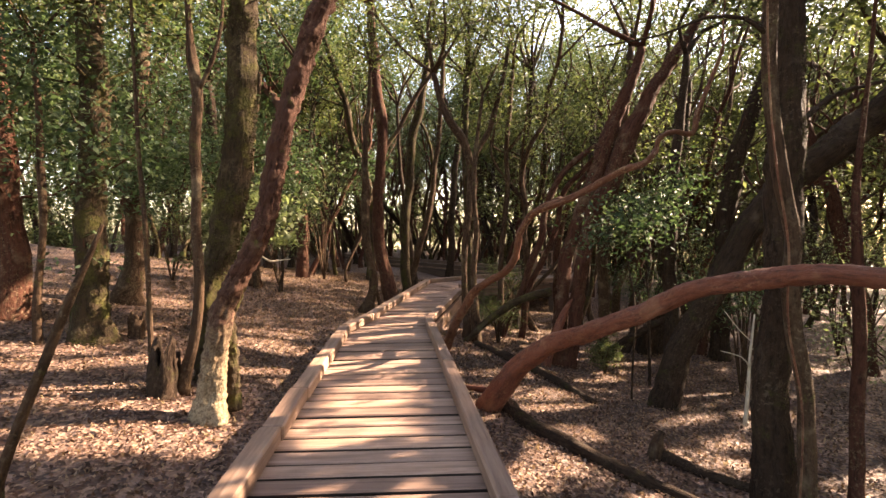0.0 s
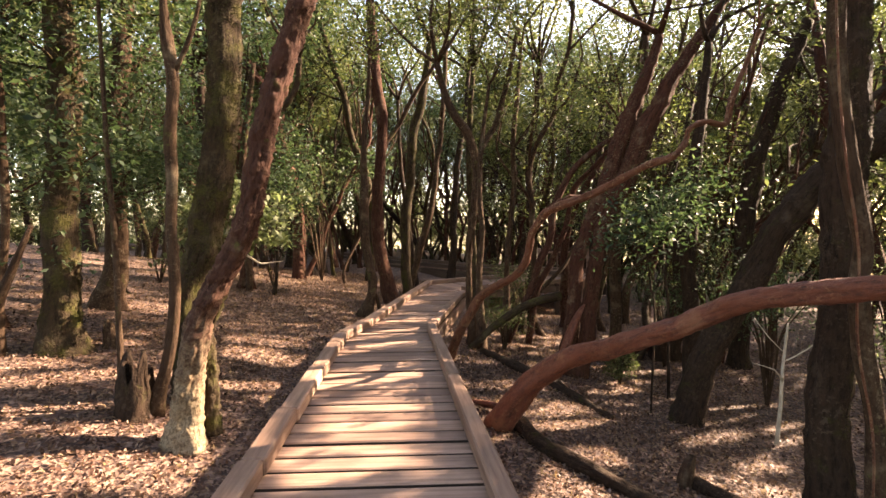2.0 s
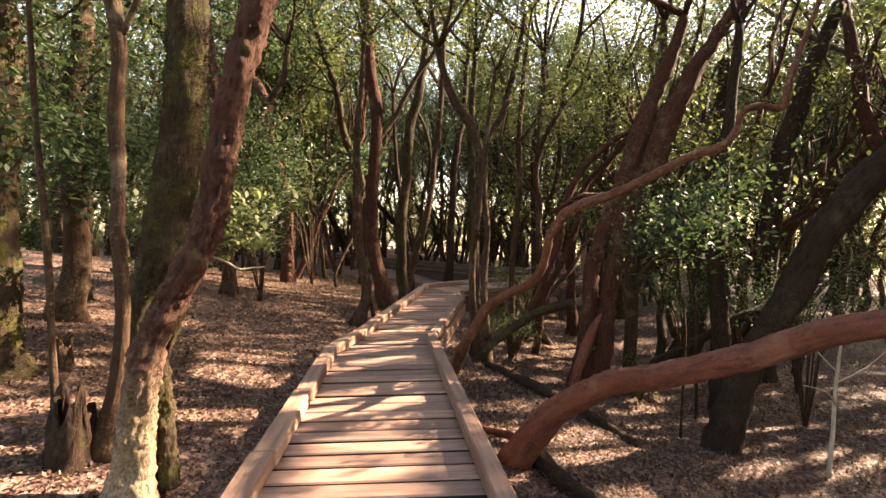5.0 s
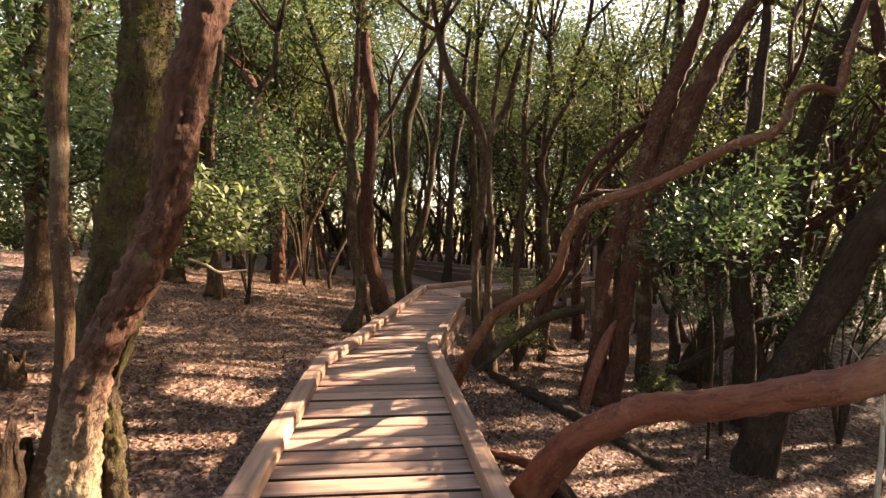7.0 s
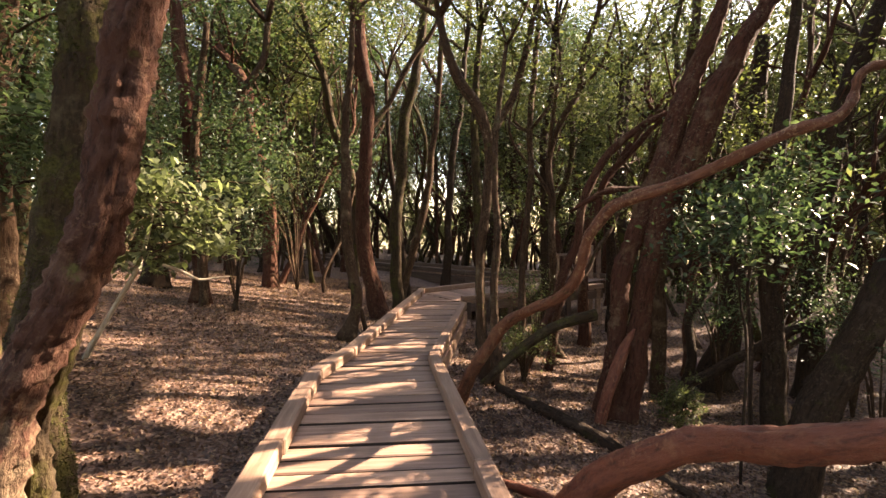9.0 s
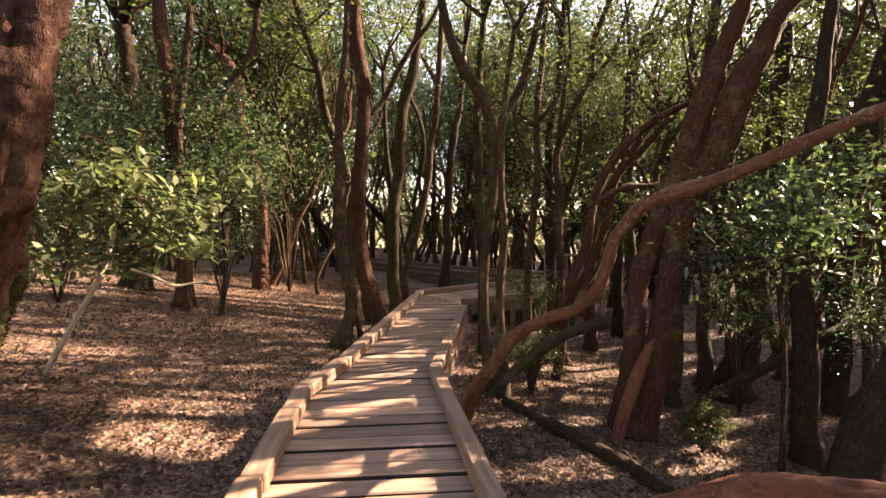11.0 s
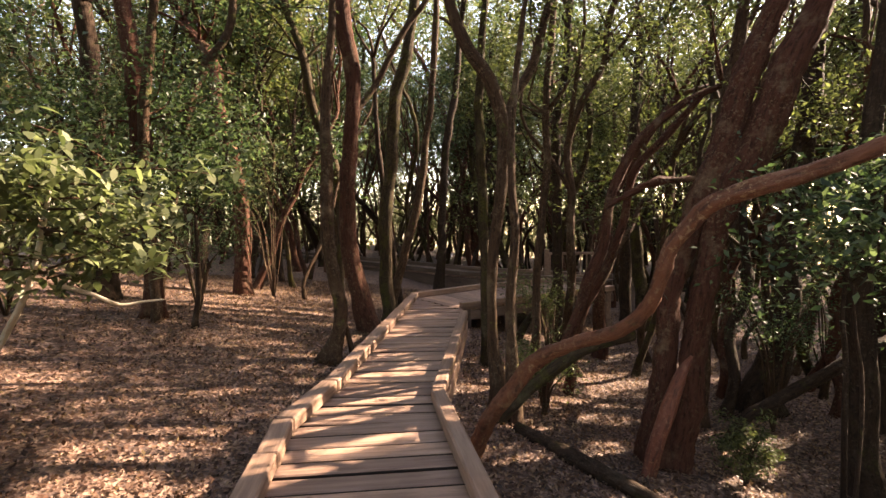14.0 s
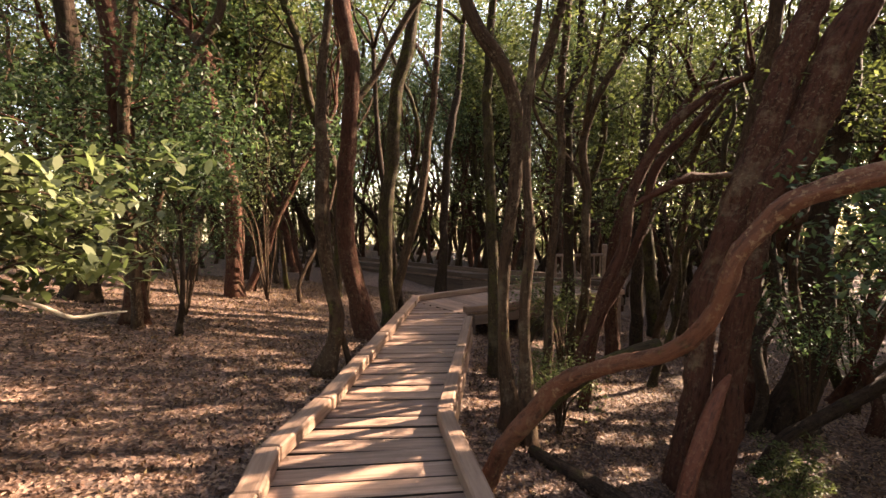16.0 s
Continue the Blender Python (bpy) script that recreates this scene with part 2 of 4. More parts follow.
def leaves(rng, centres, size, stretch=2.3, droop=0.25, flat=0.5, fine=False):
    """Leaf blades round given points: rhombs folded a little, of changing size and turn."""
    n = len(centres)
    d = rng.normal(size=(n, 3))
    d[:, 2] = d[:, 2] * 0.55 - droop
    d /= np.linalg.norm(d, axis=1)[:, None]
    up = rng.normal(size=(n, 3)) * (1 - flat)
    up[:, 2] += flat * 1.4
    side = np.cross(d, up)
    side /= np.linalg.norm(side, axis=1)[:, None] + 1e-9
    nor = np.cross(side, d)
    s = (size * rng.uniform(0.6, 1.3, n))[:, None]
    c = np.asarray(centres)
    a = c - d * s * 0.5
    b = c + d * s * 0.5 - nor * s * 0.08
    l = c + side * s / stretch * 0.5 + nor * s * 0.06 - d * s * 0.04
    r = c - side * s / stretch * 0.5 + nor * s * 0.06 - d * s * 0.04
    if fine:
        q, h = side * s / stretch * 0.5, nor * s * 0.05
        return np.stack([a, c - d * s * 0.18 + q * 0.85 + h, c + d * s * 0.16 + q * 0.8 + h * 0.6, b, c + d * s * 0.16 - q * 0.8 + h * 0.6, c - d * s * 0.18 - q * 0.85 + h], axis=1)
    return np.stack([a, l, b, r], axis=1)


# ---- the lie of the land ----
GX = (-60, -14, -8, -5, -4, -3, -1.7, -0.3, 1, 2, 3, 6, 20, 60)
GZ = (3.0, 1.7, 1.0, 0.55, 0.38, 0.2, -0.06, -0.24, -0.5, -0.68, -0.78, -0.85, -1.1, -1.5)


def ground_z(x, y):
    z = float(np.interp(x, GX, GZ))
    if z > 0:
        z *= min(1.0, max(0.12, 1 - (y - 11) / 8))
    z -= 0.12 * max(0.0, math.hypot(x, y - 6) - 30)
    return z + 0.05 * noise.noise(Vector((x * 0.7, y * 0.7, 0.3))) + 0.02 * noise.noise(Vector((x * 2.3, y * 2.3, 5.0)))


def spread(reach, n, power):
    u = np.linspace(-1, 1, n)
    return np.sign(u) * np.abs(u) ** power * reach


xs, ys = spread(400, 181, 3.2), spread(400, 181, 3.2) + 6
gv = [(x, y, ground_z(x, y)) for y in ys for x in xs]
gf = [(j * 181 + i, j * 181 + i + 1, (j + 1) * 181 + i + 1, (j + 1) * 181 + i) for j in range(180) for i in range(180)]
tagged(new("ground", mesh_of("ground", gv, gf, SOIL)), "forest floor of brown soil under fallen leaves", "ground", kind="structure")


# ---- boardwalk ----
def between(line, y):
    return float(np.interp(y, [p[1] for p in line], [p[0] for p in line]))


def board(sx, sy, sz, edge=0.008):
    bm = bmesh.new()
    bmesh.ops.create_cube(bm, size=1)
    bmesh.ops.scale(bm, vec=(sx, sy, sz), verts=bm.verts)
    bmesh.ops.bevel(bm, geom=list(bm.edges), offset=edge, segments=1, affect="EDGES")
    return bm


def as_mesh(bm, name, material):
    me = bpy.data.meshes.new(name)
    bm.to_mesh(me)
    bm.free()
    me.materials.append(material)
    return me


def beam(name, a, b, wide, high, material, parent, edge=0.008, label=""):
    """A squared timber whose top middle line runs from a to b."""
    a, b = Vector(a), Vector(b)
    d = b - a
    me = as_mesh(board(wide, d.length, high, edge), name, material)
    ob = part(name, me, parent, label)
    y = d.normalized()
    x = y.cross(Vector((0, 0, 1))).normalized()
    z = x.cross(y)
    m = Matrix((x, y, z)).transposed().to_4x4()
    ob.matrix_local = Matrix.Translation((a + b) / 2 - z * high / 2) @ m
    return ob


LEFT = [(-0.40, -3.0), (-1.36, 7.15), (-1.20, 8.0), (-0.72, 12.9)]
RIGHT = [(1.15, -3.0), (0.34, 2.72), (-0.385, 7.75), (0.05, 11.45), (0.08, 12.0)]
walkway = tagged(empty("boardwalk"), "raised boardwalk of worn brown planks between low kerb timbers", "boardwalk", kind="structure")
rng = np.random.default_rng(4)


def plank(a, b, wide, thick=0.045, wood=PLANK_WOOD):
    """One deck board from a to b (its ends), across the walk."""
    a, b = Vector(a), Vector(b)
    d = b - a
    bm = board(d.length, wide, thick, 0.009)
    for v in bm.verts:
        v.co.z += 0.004 * noise.noise(Vector((v.co.x * 3, v.co.y * 9, a.y * 5)))
    # long edges take the near-black wood, as painted shade between boards
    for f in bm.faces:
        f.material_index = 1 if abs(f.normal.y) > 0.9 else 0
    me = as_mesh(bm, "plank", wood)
    me.materials.append(GAP_SHADE_WOOD)
    ob = part("plank", me, walkway)
    ob.matrix_local = Matrix.Translation((a + b) / 2 - Vector((0, 0, thick / 2))) @ Matrix.Rotation(math.atan2(d.y, d.x), 4, "Z")
    return ob


y = -2.9
while y < 13.4:
    w = 0.19 * rng.uniform(0.94, 1.05)
    lean = 0.06 if y < 7.2 else 0.02
    yc = y + w / 2
    ya, yb = yc - lean, yc + lean
    la, rb = between(LEFT, min(ya, 12.9)) - 0.06, between(RIGHT, min(yb, 12.0)) + 0.05
    if yb > 12.25:
        rb = 0.1 - 0.82 * (yb - 12.25) / 1.3 - 0.03
    dz = rng.uniform(-0.008, 0.004)
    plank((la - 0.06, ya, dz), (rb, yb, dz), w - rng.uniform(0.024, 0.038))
    y += w

for line, wide, side, jog, cuts in ((LEFT, 0.145, -1, 0.010, (-3.0, -0.4, 1.1, 2.3, 3.57, 4.4, 5.57, 6.6, 7.15, 8.0, 9.3, 10.4, 11.7, 12.9)), (RIGHT, 0.115, 1, 0.0, (-3.0, 0.0, 2.72, 5.3, 7.75, 9.6, 11.45))):
    for ya, yb in zip(cuts, cuts[1:]):
        xa, xb = between(line, ya) + side * wide / 2 + jog * 0.6, between(line, yb) + side * wide / 2 - jog * 0.6
        lift = rng.uniform(0.008, 0.016)
        beam("kerb_timber", (xa, ya + 0.004, 0.105 + lift), (xb, yb - 0.004, 0.105 + lift), wide, 0.11, KERB_WOOD, walkway, 0.012)
        off = side * (wide / 2 - 0.022)
        beam("side_joist", (xa + off, ya, -0.05), (xb + off, yb, -0.05), 0.05, 0.19, KERB_WOOD, walkway, 0.005)
for y in np.arange(-2.5, 12.5, 1.5):
    for line, s in ((LEFT, -0.02), (RIGHT, 0.0)):
        x = between(line, y) + s
        g = ground_z(x, y)
        if g < -0.12:
            me = as_mesh(board(0.09, 0.09, -g + 0.05), "post", OLD_WOOD)
            part("post", me, walkway).location = (x, y, (g - 0.05 - 0.06) / 2)

# the arm that turns off at the far end, and the hairpin back behind the trees
NEAR = [Vector((0.10, 12.25, 0)), Vector((1.35, 12.95, 0.02)), Vector((3.3, 13.9, 0.05))]
FAR = [Vector((-0.72, 13.55, 0)), Vector((0.66, 14.60, 0.02)), Vector((2.6, 15.5, 0.05))]


def along(line, u):
    k = min(int(u * (len(line) - 1)), len(line) - 2)
    v = u * (len(line) - 1) - k
    return line[k].lerp(line[k + 1], v)


for k in range(22):
    u = (k + 0.5) / 22
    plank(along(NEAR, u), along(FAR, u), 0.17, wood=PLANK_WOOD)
for line in (NEAR, FAR):
    for a, b in zip(line, line[1:]):
        beam("kerb_timber", a + Vector((0, 0, 0.11)), b + Vector((0, 0, 0.11)), 0.12, 0.10, KERB_WOOD, walkway)
        beam("side_joist", a + Vector((0, 0, -0.05)), b + Vector((0, 0, -0.05)), 0.06, 0.16, OLD_WOOD, walkway)
beam("kerb_timber", (-0.78, 12.9, 0.11), (-0.74, 13.6, 0.11), 0.14, 0.10, KERB_WOOD, walkway)
for u in (0.05, 0.22, 0.4, 0.58, 0.78, 0.97):
    for line in (NEAR, FAR):
        p = along(line, u)
        g = ground_z(p.x, p.y)
        # the last posts get the paler wood in place of sunlight on them
        part("post", as_mesh(board(0.10, 0.10, p.z - g + 0.05), "post", OLD_WOOD if u < 0.9 else KERB_WOOD), walkway).location = (p.x, p.y, (g + p.z - 0.1) / 2)
BACK = [Vector((3.2, 14.9, 0.08)), Vector((0.34, 16.6, 0.10)), Vector((-1.3, 18.3, 0.12)), Vector((-4.7, 22.0, 0.15)), Vector((-8.2, 25.6, 0.2)), Vector((-14, 29, 0.4)), Vector((-25, 31.5, 0.5))]
SHIFT = Vector((0.75, 0.85, 0))
for k in range(96):
    p = along(BACK, (k + 0.5) / 96)
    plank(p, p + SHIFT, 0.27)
for s in (0, 1):
    for a, b in zip(BACK, BACK[1:]):
        beam("kerb_timber", a + SHIFT * s + Vector((0, 0, 0.12)), b + SHIFT * s + Vector((0, 0, 0.12)), 0.12, 0.11, OLD_WOOD, walkway)
        beam("side_joist", a + SHIFT * s + Vector((0, 0, -0.05)), b + SHIFT * s + Vector((0, 0, -0.05)), 0.06, 0.34, OLD_WOOD, walkway)

# the railing and posts where the turned arm ends
railing = tagged(empty("railing", (2.9, 15.6, 0.0)), "low wooden railing with pale posts at the end of the boardwalk", "railing")
for name, a, b, wide, high in (("top_rail", (-0.55, 0, 0.74), (0.62, 0.12, 0.74), 0.07, 0.06), ("bottom_rail", (-0.55, 0, 0.2), (0.62, 0.12, 0.2), 0.05, 0.05)):
    beam(name, a, b, wide, high, KERB_WOOD, railing)
for k in range(8):
    x = -0.5 + 0.15 * k
    part("baluster", as_mesh(board(0.035, 0.035, 0.52), "baluster", KERB_WOOD), railing).location = (x, 0.03 + 0.1 * k / 8, 0.45)
for x, y, top in ((-0.58, 0.0, 0.82), (0.66, 0.16, 0.95), (0.88, 0.22, 0.9)):
    g = ground_z(2.9 + x, 15.6 + y) - 0.05
    part("post", as_mesh(board(0.10, 0.10, top - g), "post", KERB_WOOD), railing).location = (x, y, (top + g) / 2)


# ---- trees ----
# gaps cut out of the leaves to lay sunlight on chosen spots: a spot on the floor and the gap's half width across and
# along
GAPS = [(-0.75, 5.62, 0.0, 0.50, 0.17), (-1.0, 6.98, 0.0, 0.34, 0.10), (-1.05, 6.58, 0.0, 0.22, 0.10), (-0.65, 4.78, 0.0, 0.34, 0.12), (-0.2, 3.3, 0.0, 0.25, 0.10), (-0.55, 3.75, 0.0, 0.40, 0.08),
        (-0.5, 4.2, 0.0, 0.3, 0.1), (-0.6, 2.3, 0.0, 0.5, 0.12), (-0.75, 10.3, 0.0, 0.35, 0.08), (-0.75, 9.2, 0.0, 0.2, 0.07),
        (-2.3, 6.4, 0.0, 0.5, 0.34), (-4.1, 5.6, 0.4, 1.2, 0.2), (-2.9, 4.1, 0.1, 0.5, 0.2), (-3.9, 7.4, 0.35, 0.9, 0.14), (-2.7, 5.2, 0.1, 0.4, 0.08), (-2.0, 6.98, 0.0, 0.35, 0.06),
        (-1.62, 4.05, 0.35, 0.5, 0.36), (-1.1, 4.07, 2.35, 0.25, 0.14), (-1.5, 4.07, 1.0, 0.15, 0.08), (-3.3, 2.8, 0.2, 0.5, 0.12), (-3.1, 4.85, 0.25, 0.9, 0.20), (-2.4, 3.6, 0.05, 0.4, 0.16), (-2.15, 5.3, 0.0, 0.45, 0.25), (3.5, 14.6, -0.7, 1.5, 0.3), (5.5, 13.6, -0.75, 1.2, 0.3), (6.6, 15.0, -0.75, 1.2, 0.3), (3.6, 7.0, -0.8, 0.6, 0.2), (-2.4, 3.3, 0.0, 0.4, 0.08),
        (1.9, 12.6, -0.6, 0.9, 0.3), (3.9, 11.6, -0.6, 0.9, 0.25), (3.6, 6.3, -0.8, 0.6, 0.15), (0.4, 9.8, -0.3, 0.4, 0.12), (0.6, 8.2, -0.3, 0.4, 0.1),
        (-2.6, 10.2, 0.1, 0.6, 0.06), (-2.2, 11.6, 0.1, 0.5, 0.07), (-1.8, 9.0, 0.0, 0.4, 0.05), (-1.0, 9.0, 2.4, 0.15, 0.5), (-2.5, 6.0, 1.4, 0.8, 0.5), (2.2, 7.2, 2.4, 0.3, 0.5)]
speck = random.Random(8)
GAPS += [(speck.uniform(0.8, 6.5), speck.uniform(4, 13.5), -0.6, speck.uniform(0.1, 0.4), speck.uniform(0.01, 0.07)) for k in range(34)]
GAPS += [(speck.uniform(2.6, 7.5), speck.uniform(4.5, 12.5), speck.uniform(1.4, 4.2), speck.uniform(0.2, 0.6), speck.uniform(0.08, 0.22)) for k in range(40)]
GAPS += [(speck.uniform(-4.5, -1.6), speck.uniform(7.8, 13), 0.05, speck.uniform(0.1, 0.4), speck.uniform(0.0, 0.02)) for k in range(5)]
GAPS += [(speck.uniform(2.0, 7.0), speck.uniform(5.0, 13), speck.uniform(0.6, 4.0), speck.uniform(0.25, 0.6), speck.uniform(0.10, 0.26)) for k in range(40)]
SUN_V = np.array(SUN)
SUN_A = np.cross(SUN_V, (0, 0, 1.0))
SUN_A /= np.linalg.norm(SUN_A)          # level, across the light
SUN_B = np.array((SUN_V[0], SUN_V[1], 0)) / math.hypot(SUN_V[0], SUN_V[1])


def open_to_sun(c, gaps=GAPS):
    """False for the points that lie in one of the gaps."""
    keep = np.ones(len(c), bool)
    for x, y, z, la, lb in gaps:
        v = c - np.array((x, y, z))
        t = v[:, 2] / SUN_V[2]
        foot = v - t[:, None] * SUN_V
        wob = 0.06 * np.sin(c[:, 0] * 9 + c[:, 2] * 5)
        keep &= ~((np.abs(foot @ SUN_B) < la + wob) & (np.abs(foot @ SUN_A) < lb + 0.08 + wob * 0.5) & (t > 0.6))
    return keep


CLEARINGS = [g for g in GAPS if g[0] < -1.5 and g[1] < 7 and g[3] >= 0.4]


def clear_of_light(limb):
    """How much of a bough stays out of the light that reaches the clearings."""
    return open_to_sun(np.array(limb[0])[:, :3], CLEARINGS).mean()


def boughs(rng, tip, heading, r, length, count, rise=0.6):
    """Limbs that fork from a trunk's top, their twigs, and the places of the leaves."""
    tubes, twigs, ends = [], [], []
    for k in range(count):
        a = 2 * math.pi * (k + rng.uniform(0, 0.7)) / count
        d = np.array((math.cos(a), math.sin(a), rise + rng.uniform(-0.2, 0.5))) + heading * 0.8
        d /= np.linalg.norm(d)
        L = length * rng.uniform(0.7, 1.2)
        pts = [(*tip, r * 0.8)]
        p = np.array(tip, float)
        for j in range(1, 5):
            d = d + rng.normal(size=3) * 0.28
            d[2] += 0.1
            d /= np.linalg.norm(d)
            p = p + d * L / 4
            pts.append((*p, max(0.008, r * 0.75 * (1 - j / 4.6))))
            if j > 1:
                ends.append(p.copy())
                s = p + rng.normal(size=3) * 0.5 * L / 3
                ends.append(s)
                twigs.append(tube([(*p, r * 0.22), (*((p + s) / 2 + rng.normal(size=3) * 0.06), r * 0.16), (*s, 0.006)], 5, 0.25, 0.1))
        tubes.append(tube(pts, 6, 0.22, 0.15))
    return tubes, twigs, ends


def clumps(rng, ends, per, radius):
    e = np.array(ends)
    c = np.repeat(e, per, axis=0)
    return c + rng.normal(size=c.shape) * np.array((radius, radius, radius * 0.6))


def clear_of_walk(c):
    """Leaves stay out of the lane in which people walk."""
    lane = (c[:, 0] > -1.3) & (c[:, 0] < 1.2) & (c[:, 1] < 6.5) & (c[:, 2] < 2.9)
    return c[~lane]


FEET = []


def tree(points, material, label, sides=14, flare=0.5, rough=0.10, extra=(), crown=0, leaf=LEAF_FOREST, seed=0, rise=0.6, length=2.2, size=0.072, step=0.09, name="tree", category="tree", root=True, moss=0, moss_size=0.013, low=(), burr=0.0, moss_side=None):
    """A tree from its trunk's middle line; extra: further limbs as (points, material); crown: how many boughs top it."""
    rng = np.random.default_rng(seed + 100)
    x, y, z, r = points[0]
    g = ground_z(x, y)
    pts = list(points)
    if root:
        if z > g + 0.02:
            pts = [(x, y, g - 0.06, r * 1.15)] + pts
        elif z < g - 0.25:
            pts = [p for p in pts if p[2] > g - 0.2]
        FEET.append((x, y))
    top = empty(name, (pts[0][0], pts[0][1], g))
    base = Vector(top.location)

    def put(kind, data, mat, lab=""):
        v, f = data
        return part(kind, mesh_of(kind, np.array(v) - np.array((*base, 0, 0, 0)), f, mat), top, lab)

    stem = tube(pts, sides, step, rough, flare if root else 0.0, burr=burr)
    put("trunk", stem, material)
    if moss:
        tagged(part("moss", quads("moss", fuzz(rng, stem, moss, moss_size, moss_side) - np.array(base), MOSS), top, "olive moss tufts on the bark"), kind="stuff")
    for more in extra:
        put("limb", tube(more[0], max(8, sides - 4), step, rough, burr=burr), more[1] if len(more) > 1 else material)
    if crown:
        p = np.array(pts)
        head = p[-1, :3] - p[-2, :3]
        head /= np.linalg.norm(head)
        tubes, twigs, ends = boughs(rng, p[-1, :3], head, p[-1, 3], length, crown, rise)
        for h in low:
            k = int(np.argmin(np.abs(p[:, 2] - h)))
            more = boughs(rng, p[k, :3], np.zeros(3), 0.022, 1.5, 4, 0.15)
            tubes, twigs, ends = tubes + more[0], twigs + more[1], ends + more[2]
        tubes.sort(key=clear_of_light, reverse=True)
        for k, bough in enumerate(tubes):
            if k < 3 or clear_of_light(bough) > 0.93:
                put("limb", bough, material)
        twigs = [w for w in twigs if clear_of_light(w) > 0.93]
        if twigs:
            tagged(put("twig_work", joined(twigs), material), kind="stuff")
        c = clumps(rng, ends, 88, 0.25)
        c = clear_of_walk(c[open_to_sun(c)])
        part("crown", quads("crown", leaves(rng, c, size) - np.array(base), leaf), top, "glossy evergreen leaves")
    return tagged(top, label, category)


def fuzz(rng, data, n, size, where=None):
    """Tufts of moss that stand out from a trunk's skin, thickest in patches."""
    v, f = np.array(data[0])[:, :3], [q for q in data[1] if len(q) == 4]
    q = v[np.array(f)]
    pick = rng.integers(len(q), size=n)
    u, w = rng.random((n, 1)), rng.random((n, 1))
    q = q[pick]
    p = (q[:, 0] * (1 - u) + q[:, 1] * u) * (1 - w) + (q[:, 3] * (1 - u) + q[:, 2] * u) * w
    nor = np.cross(q[:, 1] - q[:, 0], q[:, 3] - q[:, 0])
    nor /= np.linalg.norm(nor, axis=1)[:, None] + 1e-9
    grow = np.array([noise.noise(Vector(c) * 3.0) + 0.5 * noise.noise(Vector(c) * 9.0) for c in p]) + rng.normal(size=n) * 0.12 > -0.02
    if where is not None:
        grow &= nor @ np.array(where) > -0.1
    p, nor = p[grow], nor[grow]
    m = len(p)
    d = nor + rng.normal(size=(m, 3)) * 0.7 + np.array((0, 0, -0.4))
    d /= np.linalg.norm(d, axis=1)[:, None]
    s = np.cross(d, rng.normal(size=(m, 3)))
    s /= np.linalg.norm(s, axis=1)[:, None] + 1e-9
    L = size * rng.uniform(0.5, 1.5, (m, 1))
    return np.stack([p - s * L * 0.22, p + s * L * 0.22, p + d * L + s * L * 0.08, p + d * L - s * L * 0.08], axis=1)


T = tree
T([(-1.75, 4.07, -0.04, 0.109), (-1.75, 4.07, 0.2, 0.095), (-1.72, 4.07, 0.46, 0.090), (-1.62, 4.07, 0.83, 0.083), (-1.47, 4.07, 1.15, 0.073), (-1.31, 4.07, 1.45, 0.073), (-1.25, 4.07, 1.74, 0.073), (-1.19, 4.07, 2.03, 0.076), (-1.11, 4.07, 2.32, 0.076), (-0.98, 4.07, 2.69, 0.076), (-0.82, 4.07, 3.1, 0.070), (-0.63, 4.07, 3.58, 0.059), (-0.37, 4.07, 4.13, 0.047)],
  BARK_LICHEN, "leaning tree with reddish-brown bark and lichen at its foot, paled as if sunlit", sides=48, rough=0.11, crown=6, seed=1, step=0.018, burr=0.018,
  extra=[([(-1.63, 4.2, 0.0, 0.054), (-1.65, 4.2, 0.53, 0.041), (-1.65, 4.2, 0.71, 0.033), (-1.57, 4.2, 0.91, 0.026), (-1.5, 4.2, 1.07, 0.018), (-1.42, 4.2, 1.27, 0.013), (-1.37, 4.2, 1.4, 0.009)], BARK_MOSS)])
T([(-2.07, 4.75, -0.07, 0.123), (-2.11, 4.75, 0.34, 0.112), (-2.05, 4.75, 0.95, 0.118), (-1.93, 4.75, 1.4, 0.123), (-1.83, 4.75, 1.95, 0.127), (-1.76, 4.75, 2.54, 0.127), (-1.73, 4.75, 3.13, 0.118), (-1.72, 4.75, 3.8, 0.102), (-1.74, 4.75, 4.62, 0.082)],
  BARK_MOSS, "upright tree trunk furred with olive moss", sides=28, crown=6, seed=2, moss=22000, step=0.035, burr=0.014)
T([(-2.18, 4.4, 0.05, 0.06), (-2.06, 4.4, 0.47, 0.043), (-2.0, 4.4, 0.89, 0.039), (-1.99, 4.4, 1.45, 0.039), (-2.0, 4.4, 2.0, 0.043), (-1.97, 4.4, 2.41, 0.043), (-2.01, 4.4, 2.78, 0.043), (-2.02, 4.4, 3.0, 0.025), (-2.03, 4.4, 3.45, 0.016)],
  BARK_BROWN, "slim forked tree rising from a broken stump", crown=3, seed=3, length=1.2,
  extra=[([(-1.96, 4.4, 2.53, 0.021), (-1.84, 4.4, 2.77, 0.018), (-1.76, 4.4, 3.04, 0.014), (-1.73, 4.4, 3.44, 0.011)], BARK_BROWN)])
T([(-2.38, 4.36, 0.1, 0.025), (-2.39, 4.36, 0.71, 0.021), (-2.4, 4.36, 1.36, 0.02), (-2.44, 4.36, 2.05, 0.018), (-2.46, 4.36, 2.73, 0.014), (-2.47, 4.36, 3.27, 0.012)], BARK_BROWN, "thin straight sapling with grey-brown bark", sides=8, crown=3, seed=4, length=1.0)
